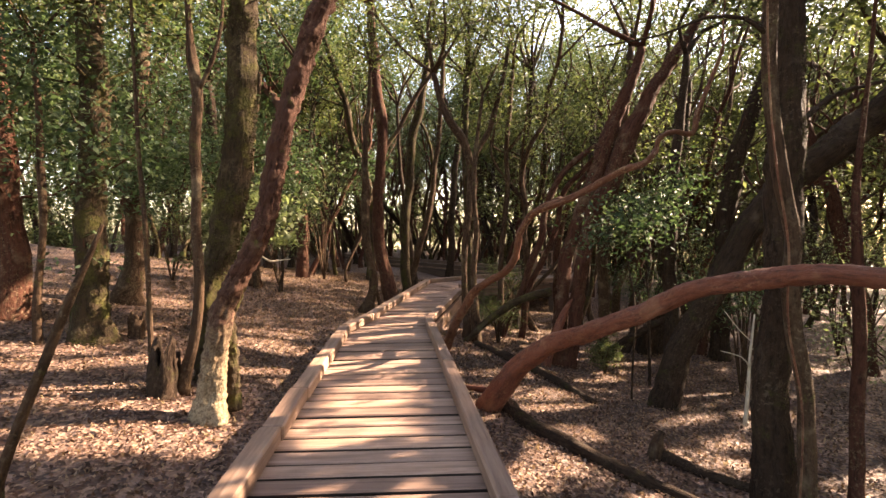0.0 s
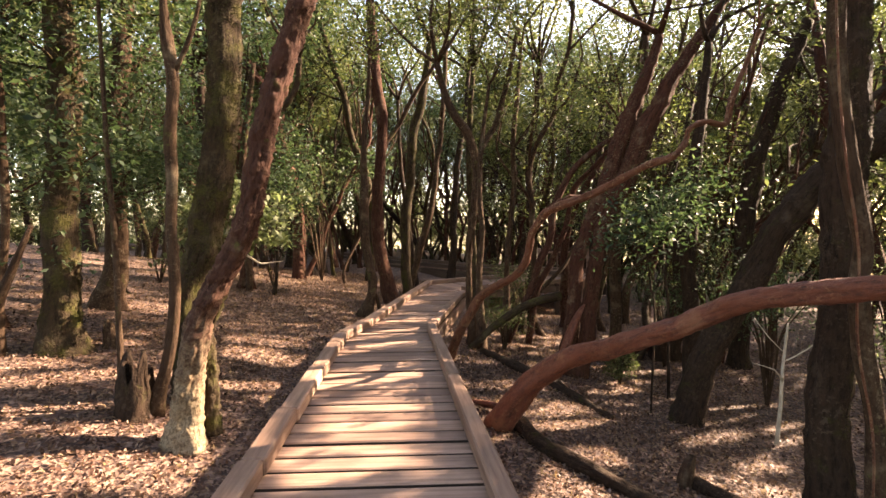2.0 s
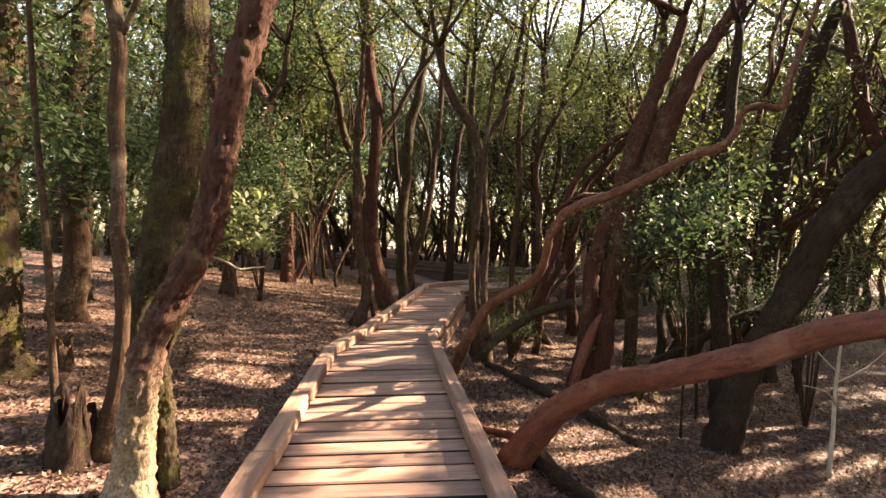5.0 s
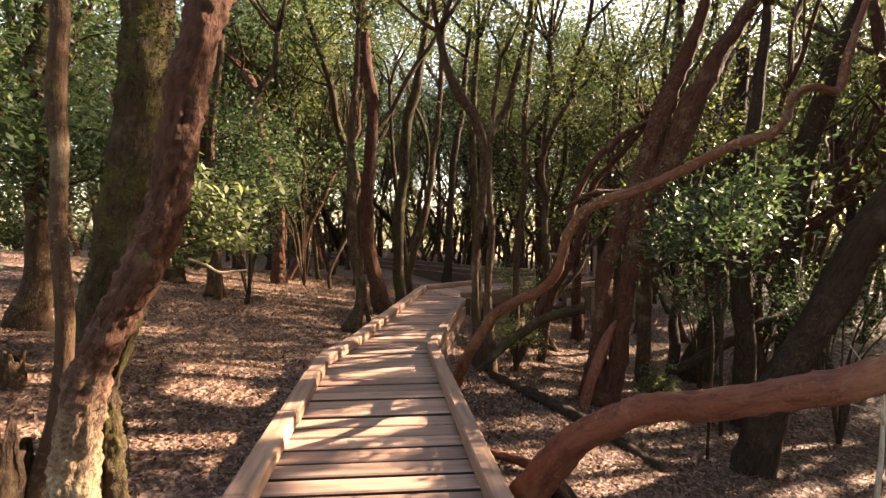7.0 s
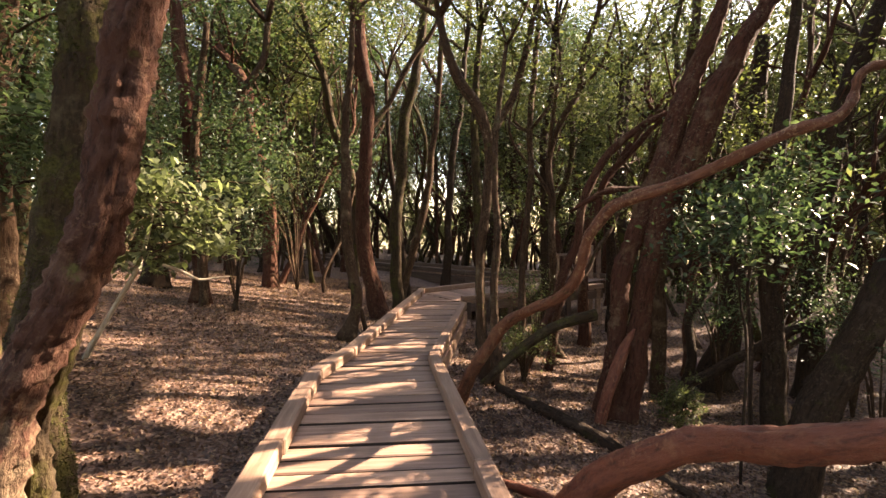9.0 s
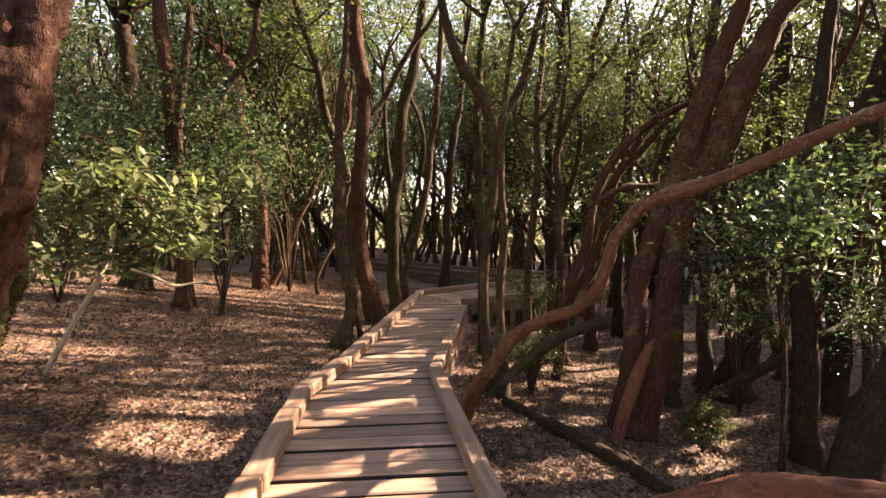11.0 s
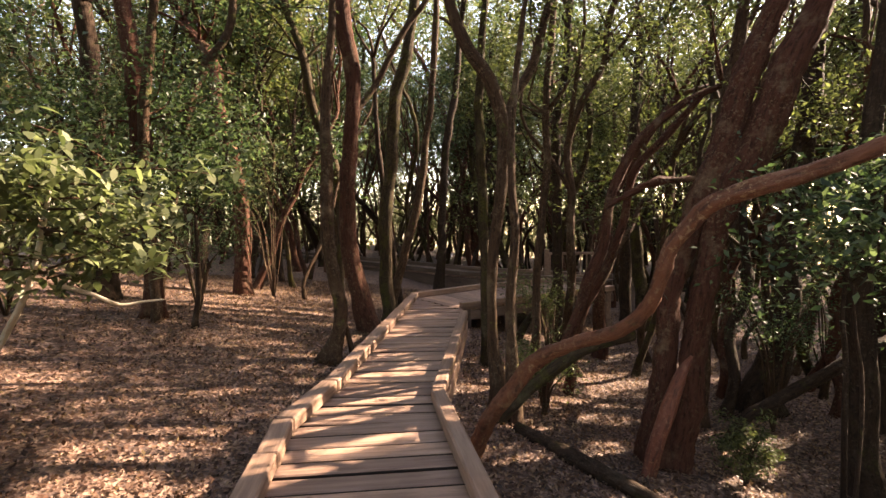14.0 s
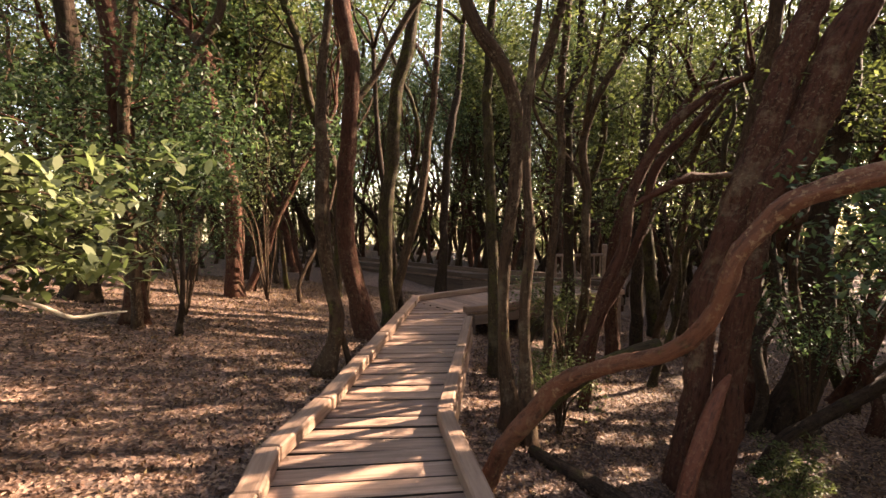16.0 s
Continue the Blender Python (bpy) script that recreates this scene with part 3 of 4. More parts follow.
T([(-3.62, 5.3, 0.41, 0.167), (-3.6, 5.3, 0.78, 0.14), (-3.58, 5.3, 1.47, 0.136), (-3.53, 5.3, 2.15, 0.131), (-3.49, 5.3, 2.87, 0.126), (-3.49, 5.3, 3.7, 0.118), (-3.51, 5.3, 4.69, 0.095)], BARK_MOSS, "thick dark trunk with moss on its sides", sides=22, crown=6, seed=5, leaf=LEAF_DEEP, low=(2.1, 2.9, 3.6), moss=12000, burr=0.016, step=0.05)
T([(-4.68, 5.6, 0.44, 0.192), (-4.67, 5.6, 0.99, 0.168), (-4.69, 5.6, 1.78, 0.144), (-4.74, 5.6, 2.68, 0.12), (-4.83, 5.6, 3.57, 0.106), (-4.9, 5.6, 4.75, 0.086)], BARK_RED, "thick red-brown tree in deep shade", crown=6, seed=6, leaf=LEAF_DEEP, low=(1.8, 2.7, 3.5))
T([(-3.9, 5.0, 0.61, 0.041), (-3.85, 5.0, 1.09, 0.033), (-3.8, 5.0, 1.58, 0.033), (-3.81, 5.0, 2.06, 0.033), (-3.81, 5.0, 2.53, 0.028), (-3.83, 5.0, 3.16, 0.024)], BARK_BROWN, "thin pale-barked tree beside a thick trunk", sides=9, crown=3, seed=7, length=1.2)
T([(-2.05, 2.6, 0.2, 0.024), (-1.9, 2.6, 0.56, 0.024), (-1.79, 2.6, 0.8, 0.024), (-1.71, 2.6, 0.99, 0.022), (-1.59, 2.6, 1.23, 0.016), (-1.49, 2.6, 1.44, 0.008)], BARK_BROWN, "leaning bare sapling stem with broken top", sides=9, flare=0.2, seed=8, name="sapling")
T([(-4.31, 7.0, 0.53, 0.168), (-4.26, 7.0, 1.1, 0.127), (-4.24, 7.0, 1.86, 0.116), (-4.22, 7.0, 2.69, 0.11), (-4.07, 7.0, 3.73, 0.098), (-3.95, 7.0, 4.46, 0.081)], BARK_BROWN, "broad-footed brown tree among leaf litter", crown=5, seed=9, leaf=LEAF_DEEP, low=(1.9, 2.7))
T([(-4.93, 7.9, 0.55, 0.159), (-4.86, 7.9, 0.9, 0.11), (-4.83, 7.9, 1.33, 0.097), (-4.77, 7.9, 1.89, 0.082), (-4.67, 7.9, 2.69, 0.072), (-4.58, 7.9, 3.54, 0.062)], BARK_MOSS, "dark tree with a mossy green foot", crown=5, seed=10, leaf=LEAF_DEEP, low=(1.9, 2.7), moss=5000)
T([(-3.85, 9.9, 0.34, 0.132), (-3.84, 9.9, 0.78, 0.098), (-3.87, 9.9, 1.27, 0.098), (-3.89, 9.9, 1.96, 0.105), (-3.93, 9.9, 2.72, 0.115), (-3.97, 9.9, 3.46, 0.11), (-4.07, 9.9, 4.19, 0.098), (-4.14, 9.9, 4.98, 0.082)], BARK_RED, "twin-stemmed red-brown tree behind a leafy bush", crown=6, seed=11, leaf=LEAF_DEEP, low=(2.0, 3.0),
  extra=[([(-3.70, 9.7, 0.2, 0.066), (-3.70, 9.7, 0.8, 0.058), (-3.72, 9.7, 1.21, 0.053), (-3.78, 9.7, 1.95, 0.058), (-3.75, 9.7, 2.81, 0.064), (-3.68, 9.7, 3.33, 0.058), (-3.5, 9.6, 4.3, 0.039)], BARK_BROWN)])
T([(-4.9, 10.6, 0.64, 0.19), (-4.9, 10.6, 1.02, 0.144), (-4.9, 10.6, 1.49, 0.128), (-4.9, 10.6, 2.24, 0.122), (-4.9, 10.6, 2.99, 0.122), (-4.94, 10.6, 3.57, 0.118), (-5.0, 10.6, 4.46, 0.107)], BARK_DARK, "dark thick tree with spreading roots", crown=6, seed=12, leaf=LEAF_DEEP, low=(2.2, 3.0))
T([(-4.3, 10.9, 0.5, 0.062), (-4.19, 10.9, 1.17, 0.06), (-3.8, 10.9, 3.05, 0.06), (-3.6, 10.9, 3.6, 0.066), (-3.2, 10.9, 4.2, 0.06), (-3.1, 10.9, 4.8, 0.048)], BARK_BROWN, "slanting brown tree with pale sunlit bark", crown=4, seed=13, leaf=LEAF_DEEP)
T([(-3.24, 9.7, 0.25, 0.037), (-3.19, 9.7, 0.66, 0.027), (-3.18, 9.7, 1.14, 0.024), (-3.19, 9.7, 1.61, 0.019)], BARK_DARK, "dark young tree with a leafy top", sides=8, crown=4, seed=14, length=0.9, rise=0.2, leaf=LEAF_DEEP)
T([(-1.53, 9.2, -0.06, 0.11), (-1.42, 9.2, 0.24, 0.075), (-1.39, 9.2, 0.54, 0.075), (-1.47, 9.2, 0.91, 0.07), (-1.53, 9.2, 1.46, 0.075), (-1.51, 9.2, 2.08, 0.07), (-1.53, 9.2, 2.57, 0.054), (-1.49, 9.2, 3.12, 0.045), (-1.43, 9.2, 3.66, 0.04), (-1.4, 9.2, 4.25, 0.03)], BARK_BROWN, "crooked grey-brown tree on two root legs", crown=4, seed=15, length=1.4,
  extra=[([(-1.4, 9.27, 0.49, 0.027), (-1.32, 9.31, 0.18, 0.031), (-1.23, 9.33, -0.38, 0.033)], BARK_BROWN)])
T([(-1.25, 11, -0.13, 0.152), (-1.41, 11, 0.29, 0.146), (-1.56, 11, 0.95, 0.126), (-1.6, 11, 1.7, 0.119), (-1.56, 11, 2.43, 0.113), (-1.49, 11, 3.15, 0.105), (-1.5, 11, 3.78, 0.113), (-1.6, 11, 4.34, 0.113), (-1.65, 11, 5.12, 0.098), (-1.71, 11, 6.05, 0.078)], BARK_RED, "tall winding tree with red-brown bark at the boardwalk edge", crown=6, seed=16, step=0.07,
  extra=[([(-1.46, 11, 3.07, 0.044), (-1.17, 11.14, 3.51, 0.047), (-0.93, 11.14, 3.98, 0.047), (-0.68, 11.14, 4.39, 0.041), (-0.38, 11.14, 4.79, 0.034), (-0.01, 11.27, 5.73, 0.022)], BARK_BROWN)])
T([(-1.1, 11.99, 0.07, 0.112), (-1.16, 11.99, 0.68, 0.105), (-1.16, 11.99, 1.43, 0.105), (-1.06, 11.99, 2.27, 0.098), (-1.01, 11.99, 3, 0.098), (-0.97, 11.99, 3.45, 0.098), (-0.8, 11.99, 4.09, 0.098), (-0.68, 11.99, 4.71, 0.082), (-0.57, 11.99, 5.42, 0.067)], BARK_MOSS, "winding mossy tree close behind the boardwalk kerb", crown=5, seed=17, moss=5000)
T([(-1.11, 12.6, -0.02, 0.093), (-0.95, 12.6, 0.64, 0.077), (-0.74, 12.6, 1.43, 0.077), (-0.57, 12.6, 2.12, 0.069), (-0.47, 12.6, 2.99, 0.061), (-0.35, 12.6, 3.85, 0.055), (-0.3, 12.6, 4.89, 0.055), (-0.24, 12.6, 5.84, 0.047)], BARK_BROWN, "slim brown tree leaning over the boardwalk", sides=10, crown=4, seed=18)
T([(-1.04, 13.01, 0.07, 0.098), (-1.1, 13.01, 0.69, 0.073), (-1.18, 13.01, 1.5, 0.055), (-1.36, 13.01, 2.81, 0.046), (-1.42, 13.01, 4.47, 0.037)], BARK_DARK, "dark slim tree with a splayed foot", sides=10, crown=4, seed=19)
T([(-0.22, 16.0, 0.1, 0.125), (-0.18, 16.0, 1.01, 0.101), (-0.1, 16.0, 2.4, 0.094), (0.0, 16.0, 3.6, 0.094), (0.2, 16.0, 4.6, 0.078), (0.3, 16.0, 6.0, 0.062)], BARK_DARK, "dark straight tree behind the turning boardwalk", crown=5, seed=20)
T([(0.32, 10.0, -0.01, 0.082), (0.30, 10.0, 0.74, 0.066), (0.28, 10.0, 1.45, 0.06), (0.25, 10.0, 2.14, 0.06), (0.22, 10.0, 2.83, 0.055), (0.25, 10.0, 3.51, 0.049), (0.32, 10.0, 4.3, 0.044)], BARK_MOSS, "slim greenish tree beside the deck edge", sides=10, crown=5, seed=21)
T([(0.24, 8.4, -0.02, 0.076), (0.2, 8.4, 0.37, 0.05), (0.21, 8.4, 0.92, 0.05), (0.23, 8.4, 1.35, 0.055), (0.3, 8.4, 1.89, 0.058), (0.31, 8.4, 2.41, 0.058), (0.18, 8.4, 2.83, 0.067), (-0.03, 8.4, 3.14, 0.062), (-0.16, 8.4, 3.45, 0.055), (-0.26, 8.4, 3.86, 0.042)], BARK_BROWN, "forked brown tree bending over the boardwalk", crown=4, seed=22,
  extra=[([(0.28, 8.4, 2.3, 0.047), (0.42, 8.55, 2.67, 0.044), (0.61, 8.6, 2.99, 0.044), (0.72, 8.6, 3.32, 0.044), (0.8, 8.6, 3.64, 0.039), (0.94, 8.6, 4.4, 0.027)], BARK_BROWN)])
T([(0.36, 8.2, 0.05, 0.068), (0.35, 8.2, 0.42, 0.048), (0.36, 8.2, 0.84, 0.048), (0.39, 8.2, 1.36, 0.044), (0.36, 8.2, 1.82, 0.036), (0.38, 8.25, 2.5, 0.032), (0.5, 8.3, 3.5, 0.023)], BARK_BROWN, "slim tree with a mossy foot beside the deck", sides=10, crown=3, seed=23, length=1.2)
T([(0.86, 9.6, 0.09, 0.058), (0.87, 9.6, 0.77, 0.047), (0.93, 9.6, 1.44, 0.047), (0.99, 9.6, 2.11, 0.047), (0.97, 9.6, 2.77, 0.042), (1.03, 9.6, 3.55, 0.042), (1.1, 9.6, 4.25, 0.031)], BARK_BROWN, "slender brown forest tree with high crown", sides=10, crown=4, seed=24, low=(2.8,))
T([(1.49, 11.0, -0.3, 0.078), (1.45, 11.0, 1.26, 0.071), (1.44, 11.0, 2.08, 0.071), (1.44, 11.0, 2.89, 0.064), (1.56, 11.0, 3.7, 0.051), (1.63, 11.0, 4.65, 0.045)], BARK_DARK, "dark upright tree in shade", sides=10, crown=5, seed=25, low=(2.1, 2.9))
T([(2.26, 11.5, -0.3, 0.103), (2.23, 11.5, 0.79, 0.083), (2.32, 11.5, 1.41, 0.069), (2.58, 11.5, 2.11, 0.062), (3.01, 11.5, 2.81, 0.055), (3.44, 11.5, 3.41, 0.048)], BARK_RED, "red-brown tree arching to one side", sides=10, crown=5, seed=26, low=(2.1,))
T([(0.86, 9.2, -0.47, 0.049), (1.02, 9.2, -0.08, 0.054), (1.24, 9.2, 0.43, 0.058), (1.39, 9.2, 0.87, 0.063), (1.55, 9.2, 1.25, 0.058), (1.64, 9.2, 1.81, 0.054), (1.91, 9.2, 2.37, 0.054), (2.35, 9.2, 2.74, 0.044), (2.84, 9.2, 2.98, 0.03)], BARK_RED, "slanting red-barked tree with curved stem", sides=10, crown=4, seed=27, length=1.4,
  extra=[([(1.23, 9.5, -0.6, 0.062), (1.39, 9.5, 0.37, 0.051), (1.59, 9.5, 0.77, 0.051), (1.85, 9.5, 1.44, 0.046), (1.97, 9.5, 2.03, 0.046), (2.3, 9.5, 2.41, 0.046), (2.82, 9.5, 2.99, 0.036)], BARK_RED)])
T([(1.58, 7.9, -0.45, 0.145), (1.61, 7.9, -0.03, 0.100), (1.65, 7.9, 0.47, 0.090), (1.68, 7.9, 0.87, 0.090), (1.82, 7.9, 1.31, 0.093), (1.98, 7.9, 1.79, 0.107), (2.17, 7.9, 2.26, 0.110), (2.3, 7.9, 2.69, 0.107), (2.44, 7.9, 3.11, 0.097), (2.62, 7.9, 3.52, 0.076), (2.79, 7.9, 4.03, 0.055)],
  BARK_RED, "large twin-trunked leaning tree with dark reddish bark", sides=26, crown=5, seed=28, step=0.045, length=2.6, burr=0.016,
  extra=[([(1.73, 7.8, -0.74, 0.143), (1.76, 7.8, -0.44, 0.122), (1.81, 7.8, 0.01, 0.107), (1.87, 7.8, 0.49, 0.101), (1.92, 7.8, 0.88, 0.101), (2.01, 7.8, 1.31, 0.105), (2.14, 7.8, 1.78, 0.121), (2.37, 7.8, 2.24, 0.139), (2.57, 7.8, 2.71, 0.131), (2.75, 7.8, 3.07, 0.112), (3.01, 7.8, 3.52, 0.087), (3.32, 7.8, 4.02, 0.067), (3.9, 7.9, 4.8, 0.043)], BARK_RED),
         ([(1.2, 8.1, 1.62, 0.015), (1.54, 8.0, 1.82, 0.028), (1.79, 8.0, 1.85, 0.025), (2.05, 7.9, 1.85, 0.021)], BARK_RED)])
T([(-0.09, 7.35, -0.35, 0.055), (0.06, 7.2, 0.09, 0.056), (0.22, 7.0, 0.39, 0.056), (0.35, 6.8, 0.62, 0.048), (0.53, 6.55, 0.78, 0.038), (0.66, 6.35, 0.88, 0.037), (0.77, 6.2, 1.04, 0.037), (0.8, 6.1, 1.22, 0.037), (0.82, 6.05, 1.36, 0.037), (0.88, 6.0, 1.47, 0.040), (0.96, 5.93, 1.58, 0.041), (1.09, 5.83, 1.64, 0.040), (1.23, 5.73, 1.69, 0.037), (1.36, 5.63, 1.75, 0.034), (1.5, 5.52, 1.83, 0.033), (1.7, 5.3, 1.95, 0.030), (1.88, 5.15, 2.02, 0.028), (2.0, 5.2, 2.15, 0.023), (2.03, 5.2, 2.25, 0.023), (2.19, 5.25, 2.32, 0.021), (2.38, 5.3, 2.31, 0.023), (2.43, 5.3, 2.52, 0.023), (2.6, 5.4, 2.85, 0.020), (2.7, 5.4, 3.14, 0.014)],
  BARK_LIMB, "low arching tree limb with bare reddish bark", sides=20, flare=0.3, rough=0.15, crown=2, seed=29, step=0.03, burr=0.007, length=0.7)
T([(1.34, 7.52, -0.7, 0.062), (1.38, 7.54, -0.5, 0.058), (1.44, 7.55, -0.25, 0.06), (1.53, 7.57, 0.0, 0.064), (1.62, 7.58, 0.2, 0.052), (1.69, 7.6, 0.33, 0.03), (1.73, 7.6, 0.4, 0.01)], BARK_BARE, "broken red-brown stub of a dead trunk", sides=12, flare=0.2, rough=0.16, seed=30, name="tree_stub", category="stump")
T([(0.38, 5.45, -0.49, 0.118), (0.51, 5.35, -0.25, 0.109), (0.7, 5.2, 0.05, 0.095), (0.9, 4.95, 0.31, 0.083), (1.1, 4.7, 0.46, 0.075), (1.25, 4.35, 0.6, 0.073), (1.46, 4.05, 0.78, 0.064), (1.65, 3.75, 0.97, 0.059), (1.79, 3.45, 1.07, 0.056), (1.91, 3.15, 1.14, 0.053), (2.01, 2.9, 1.18, 0.050), (2.11, 2.7, 1.18, 0.048), (2.21, 2.5, 1.17, 0.046), (2.5, 2.2, 1.2, 0.045), (3.0, 1.8, 1.5, 0.040), (3.5, 1.3, 2.2, 0.033), (3.7, 1.0, 3.0, 0.027)],
  BARK_BARE, "fallen arching trunk with smooth red-brown bark over the slope", sides=28, flare=0.15, rough=0.11, crown=3, seed=31, step=0.03, burr=0.007)
T([(2.36, 3.95, -0.85, 0.150), (2.37, 3.95, -0.43, 0.128), (2.37, 3.95, 0.06, 0.116), (2.39, 3.95, 0.62, 0.114), (2.41, 3.95, 1.22, 0.114), (2.43, 3.95, 1.81, 0.111), (2.44, 3.95, 2.39, 0.099), (2.45, 3.95, 2.97, 0.081), (2.46, 3.95, 3.53, 0.066), (2.47, 3.95, 4.09, 0.054)],
  BARK_DARK, "straight dark trunk with a strip of green moss", sides=26, crown=6, seed=32, moss=14000, moss_side=(0.97, 0.25, 0), step=0.04, burr=0.012,
  extra=[([(2.3, 3.9, 2.0, 0.018), (2.6, 4.1, 2.15, 0.019), (3.0, 4.3, 2.4, 0.015), (3.5, 4.5, 2.55, 0.01)], BARK_DARK)])
T([(2.4, 3.6, -0.78, 0.058), (2.38, 3.6, -0.03, 0.054), (2.36, 3.6, 0.33, 0.05), (2.29, 3.6, 0.73, 0.05), (2.25, 3.6, 1.06, 0.05), (2.26, 3.6, 1.34, 0.048), (2.19, 3.6, 1.67, 0.048), (2.14, 3.6, 2.02, 0.044), (2.1, 3.6, 2.37, 0.044), (2.09, 3.6, 2.75, 0.044), (2.11, 3.6, 3.16, 0.04), (2.2, 3.6, 4.0, 0.032)], BARK_BROWN, "sinuous slim trunk hugging a thicker mossy one", sides=12, crown=3, seed=33, flare=0.2,
  extra=[([(2.07, 3.6, 2.62, 0.017), (1.95, 3.62, 2.72, 0.013), (1.7, 3.6, 2.72, 0.01), (1.4, 3.55, 2.6, 0.007), (1.0, 3.5, 2.52, 0.005)], BARK_DARK)])
T([(2.99, 4.0, -0.85, 0.055), (2.99, 4.0, 0.12, 0.044), (2.99, 4.0, 0.61, 0.041), (2.96, 4.0, 1.21, 0.035), (2.94, 4.0, 1.69, 0.026), (2.99, 4.0, 2.2, 0.016), (3.05, 4.0, 3.0, 0.012)], BARK_RED, "thin brown tree on the slope", sides=9, crown=3, seed=34, length=1.0, flare=0.2)
T([(2.54, 6.5, -0.95, 0.188), (2.64, 6.5, -0.55, 0.154), (2.8, 6.5, -0.07, 0.143), (3.09, 6.5, 0.51, 0.137), (3.42, 6.5, 1.09, 0.143), (3.7, 6.5, 1.56, 0.149), (4.18, 6.5, 2.05, 0.16), (4.69, 6.5, 2.47, 0.177), (5.13, 6.5, 2.83, 0.166), (5.81, 6.5, 3.5, 0.142), (6.53, 6.5, 4.37, 0.107)], BARK_DARK, "strongly leaning mossy tree with a frayed foot", sides=24, crown=6, seed=35, moss=6000, moss_side=(-0.6, 0, 0.8), step=0.05, burr=0.014)
T([(3.54, 9.5, -0.54, 0.205), (3.71, 9.5, -0.2, 0.169), (3.82, 9.5, 0.28, 0.154), (3.84, 9.5, 0.88, 0.144), (3.85, 9.5, 1.55, 0.129), (3.96, 9.5, 2.34, 0.118), (4.07, 9.5, 3.12, 0.103), (4.11, 9.5, 4.01, 0.087)], BARK_DARK, "dark crooked tree with a thick foot", crown=6, seed=36, low=(2.3,))
T([(3.18, 7.6, -0.61, 0.122), (3.14, 7.6, 0.06, 0.108), (3.1, 7.6, 0.53, 0.101), (3.08, 7.6, 1.08, 0.098), (3.1, 7.6, 1.62, 0.087), (3.15, 7.6, 2.16, 0.077), (3.2, 7.6, 2.78, 0.063), (3.3, 7.6, 3.8, 0.047)], BARK_DARK, "dark upright trunk amid hanging leaves", crown=5, seed=37)
T([(4.5, 9.0, -0.46, 0.14), (4.52, 9.0, 0.52, 0.134), (4.53, 9.0, 1.29, 0.14), (4.63, 9.0, 1.99, 0.146), (4.8, 9.0, 2.67, 0.14), (4.97, 9.0, 3.35, 0.122), (5.21, 9.0, 4.02, 0.104), (5.45, 9.0, 4.61, 0.085)], BARK_DARK, "thick dark tree on the lower slope", crown=6, seed=38, low=(2.6,))
T([(2.69, 7.2, -0.7, 0.022), (2.67, 7.2, 0.41, 0.019), (2.63, 7.2, 0.79, 0.016), (2.66, 7.2, 1.16, 0.012), (2.7, 7.2, 1.5, 0.008)], BARK_DARK, "thin dark sapling with feathery leaves", sides=7, crown=3, seed=39, length=0.7, rise=0.1, leaf=LEAF_DEEP, flare=0.1)
T([(2.25, 6.6, -0.7, 0.013), (2.28, 6.6, 0.42, 0.012), (2.23, 6.6, 0.77, 0.01), (2.19, 6.6, 1.12, 0.008)], BARK_DARK, "thin leafy sapling on the slope", sides=7, crown=3, seed=40, length=0.6, rise=0.1, leaf=LEAF_DEEP, flare=0.1)
for k, (pts, mat) in enumerate([([(3.24, 13.0, -0.7, 0.115), (3.21, 13.0, 0.76, 0.105), (3.18, 13.0, 1.6, 0.094), (3.33, 13.0, 2.95, 0.084), (3.4, 13, 4.5, 0.06)], BARK_DARK), ([(4.0, 14.0, -0.7, 0.15), (3.84, 14.0, 0.79, 0.127), (3.73, 14.0, 1.96, 0.116), (3.77, 14.0, 3.67, 0.104), (3.9, 14, 5, 0.08)], BARK_MOSS),
                                ([(3.78, 12.5, -0.7, 0.099), (3.97, 12.5, 0.39, 0.089), (4.88, 12.5, 1.2, 0.069), (5.4, 12.5, 2.4, 0.05)], BARK_BROWN), ([(2.56, 9.0, -0.7, 0.096), (2.55, 9.0, 1.07, 0.087), (2.61, 9.0, 1.92, 0.077), (2.88, 9.0, 3.33, 0.068), (3.0, 9, 4.4, 0.05)], BARK_BROWN)]):
    T(pts, mat, "slim forest tree in half shade", sides=9, crown=4, seed=41 + k)


# a bleached sapling with bare twigs on the slope
T([(3.3, 6.0, -0.8, 0.022), (3.33, 6.0, -0.3, 0.018), (3.36, 6.02, 0.1, 0.015), (3.38, 6.0, 0.45, 0.008)], DEAD_WOOD, "bleached bare sapling with thin dead twigs", sides=7, flare=0.1, seed=70, name="sapling",
  extra=[([(3.34, 6.0, -0.15, 0.008), (3.2, 5.9, 0.0, 0.006), (2.95, 5.85, 0.08, 0.003)], DEAD_WOOD), ([(3.36, 6.02, 0.05, 0.008), (3.55, 5.95, 0.2, 0.006), (3.8, 5.95, 0.42, 0.003)], DEAD_WOOD), ([(3.36, 6.02, 0.15, 0.007), (3.2, 6.0, 0.3, 0.005), (3.05, 6.0, 0.5, 0.003)], DEAD_WOOD)])


# ---- roots, logs and stumps ----
def log(points, material, label, name="log", category="log", sides=10, rough=0.14, step=0.06):
    v, f = tube(points, sides, step, rough)
    c = Vector(points[0][:3])
    ob = new(name, mesh_of(name, np.array(v) - np.array((*c, 0, 0, 0)), f, material))
    ob.location = c
    return tagged(ob, label, category)


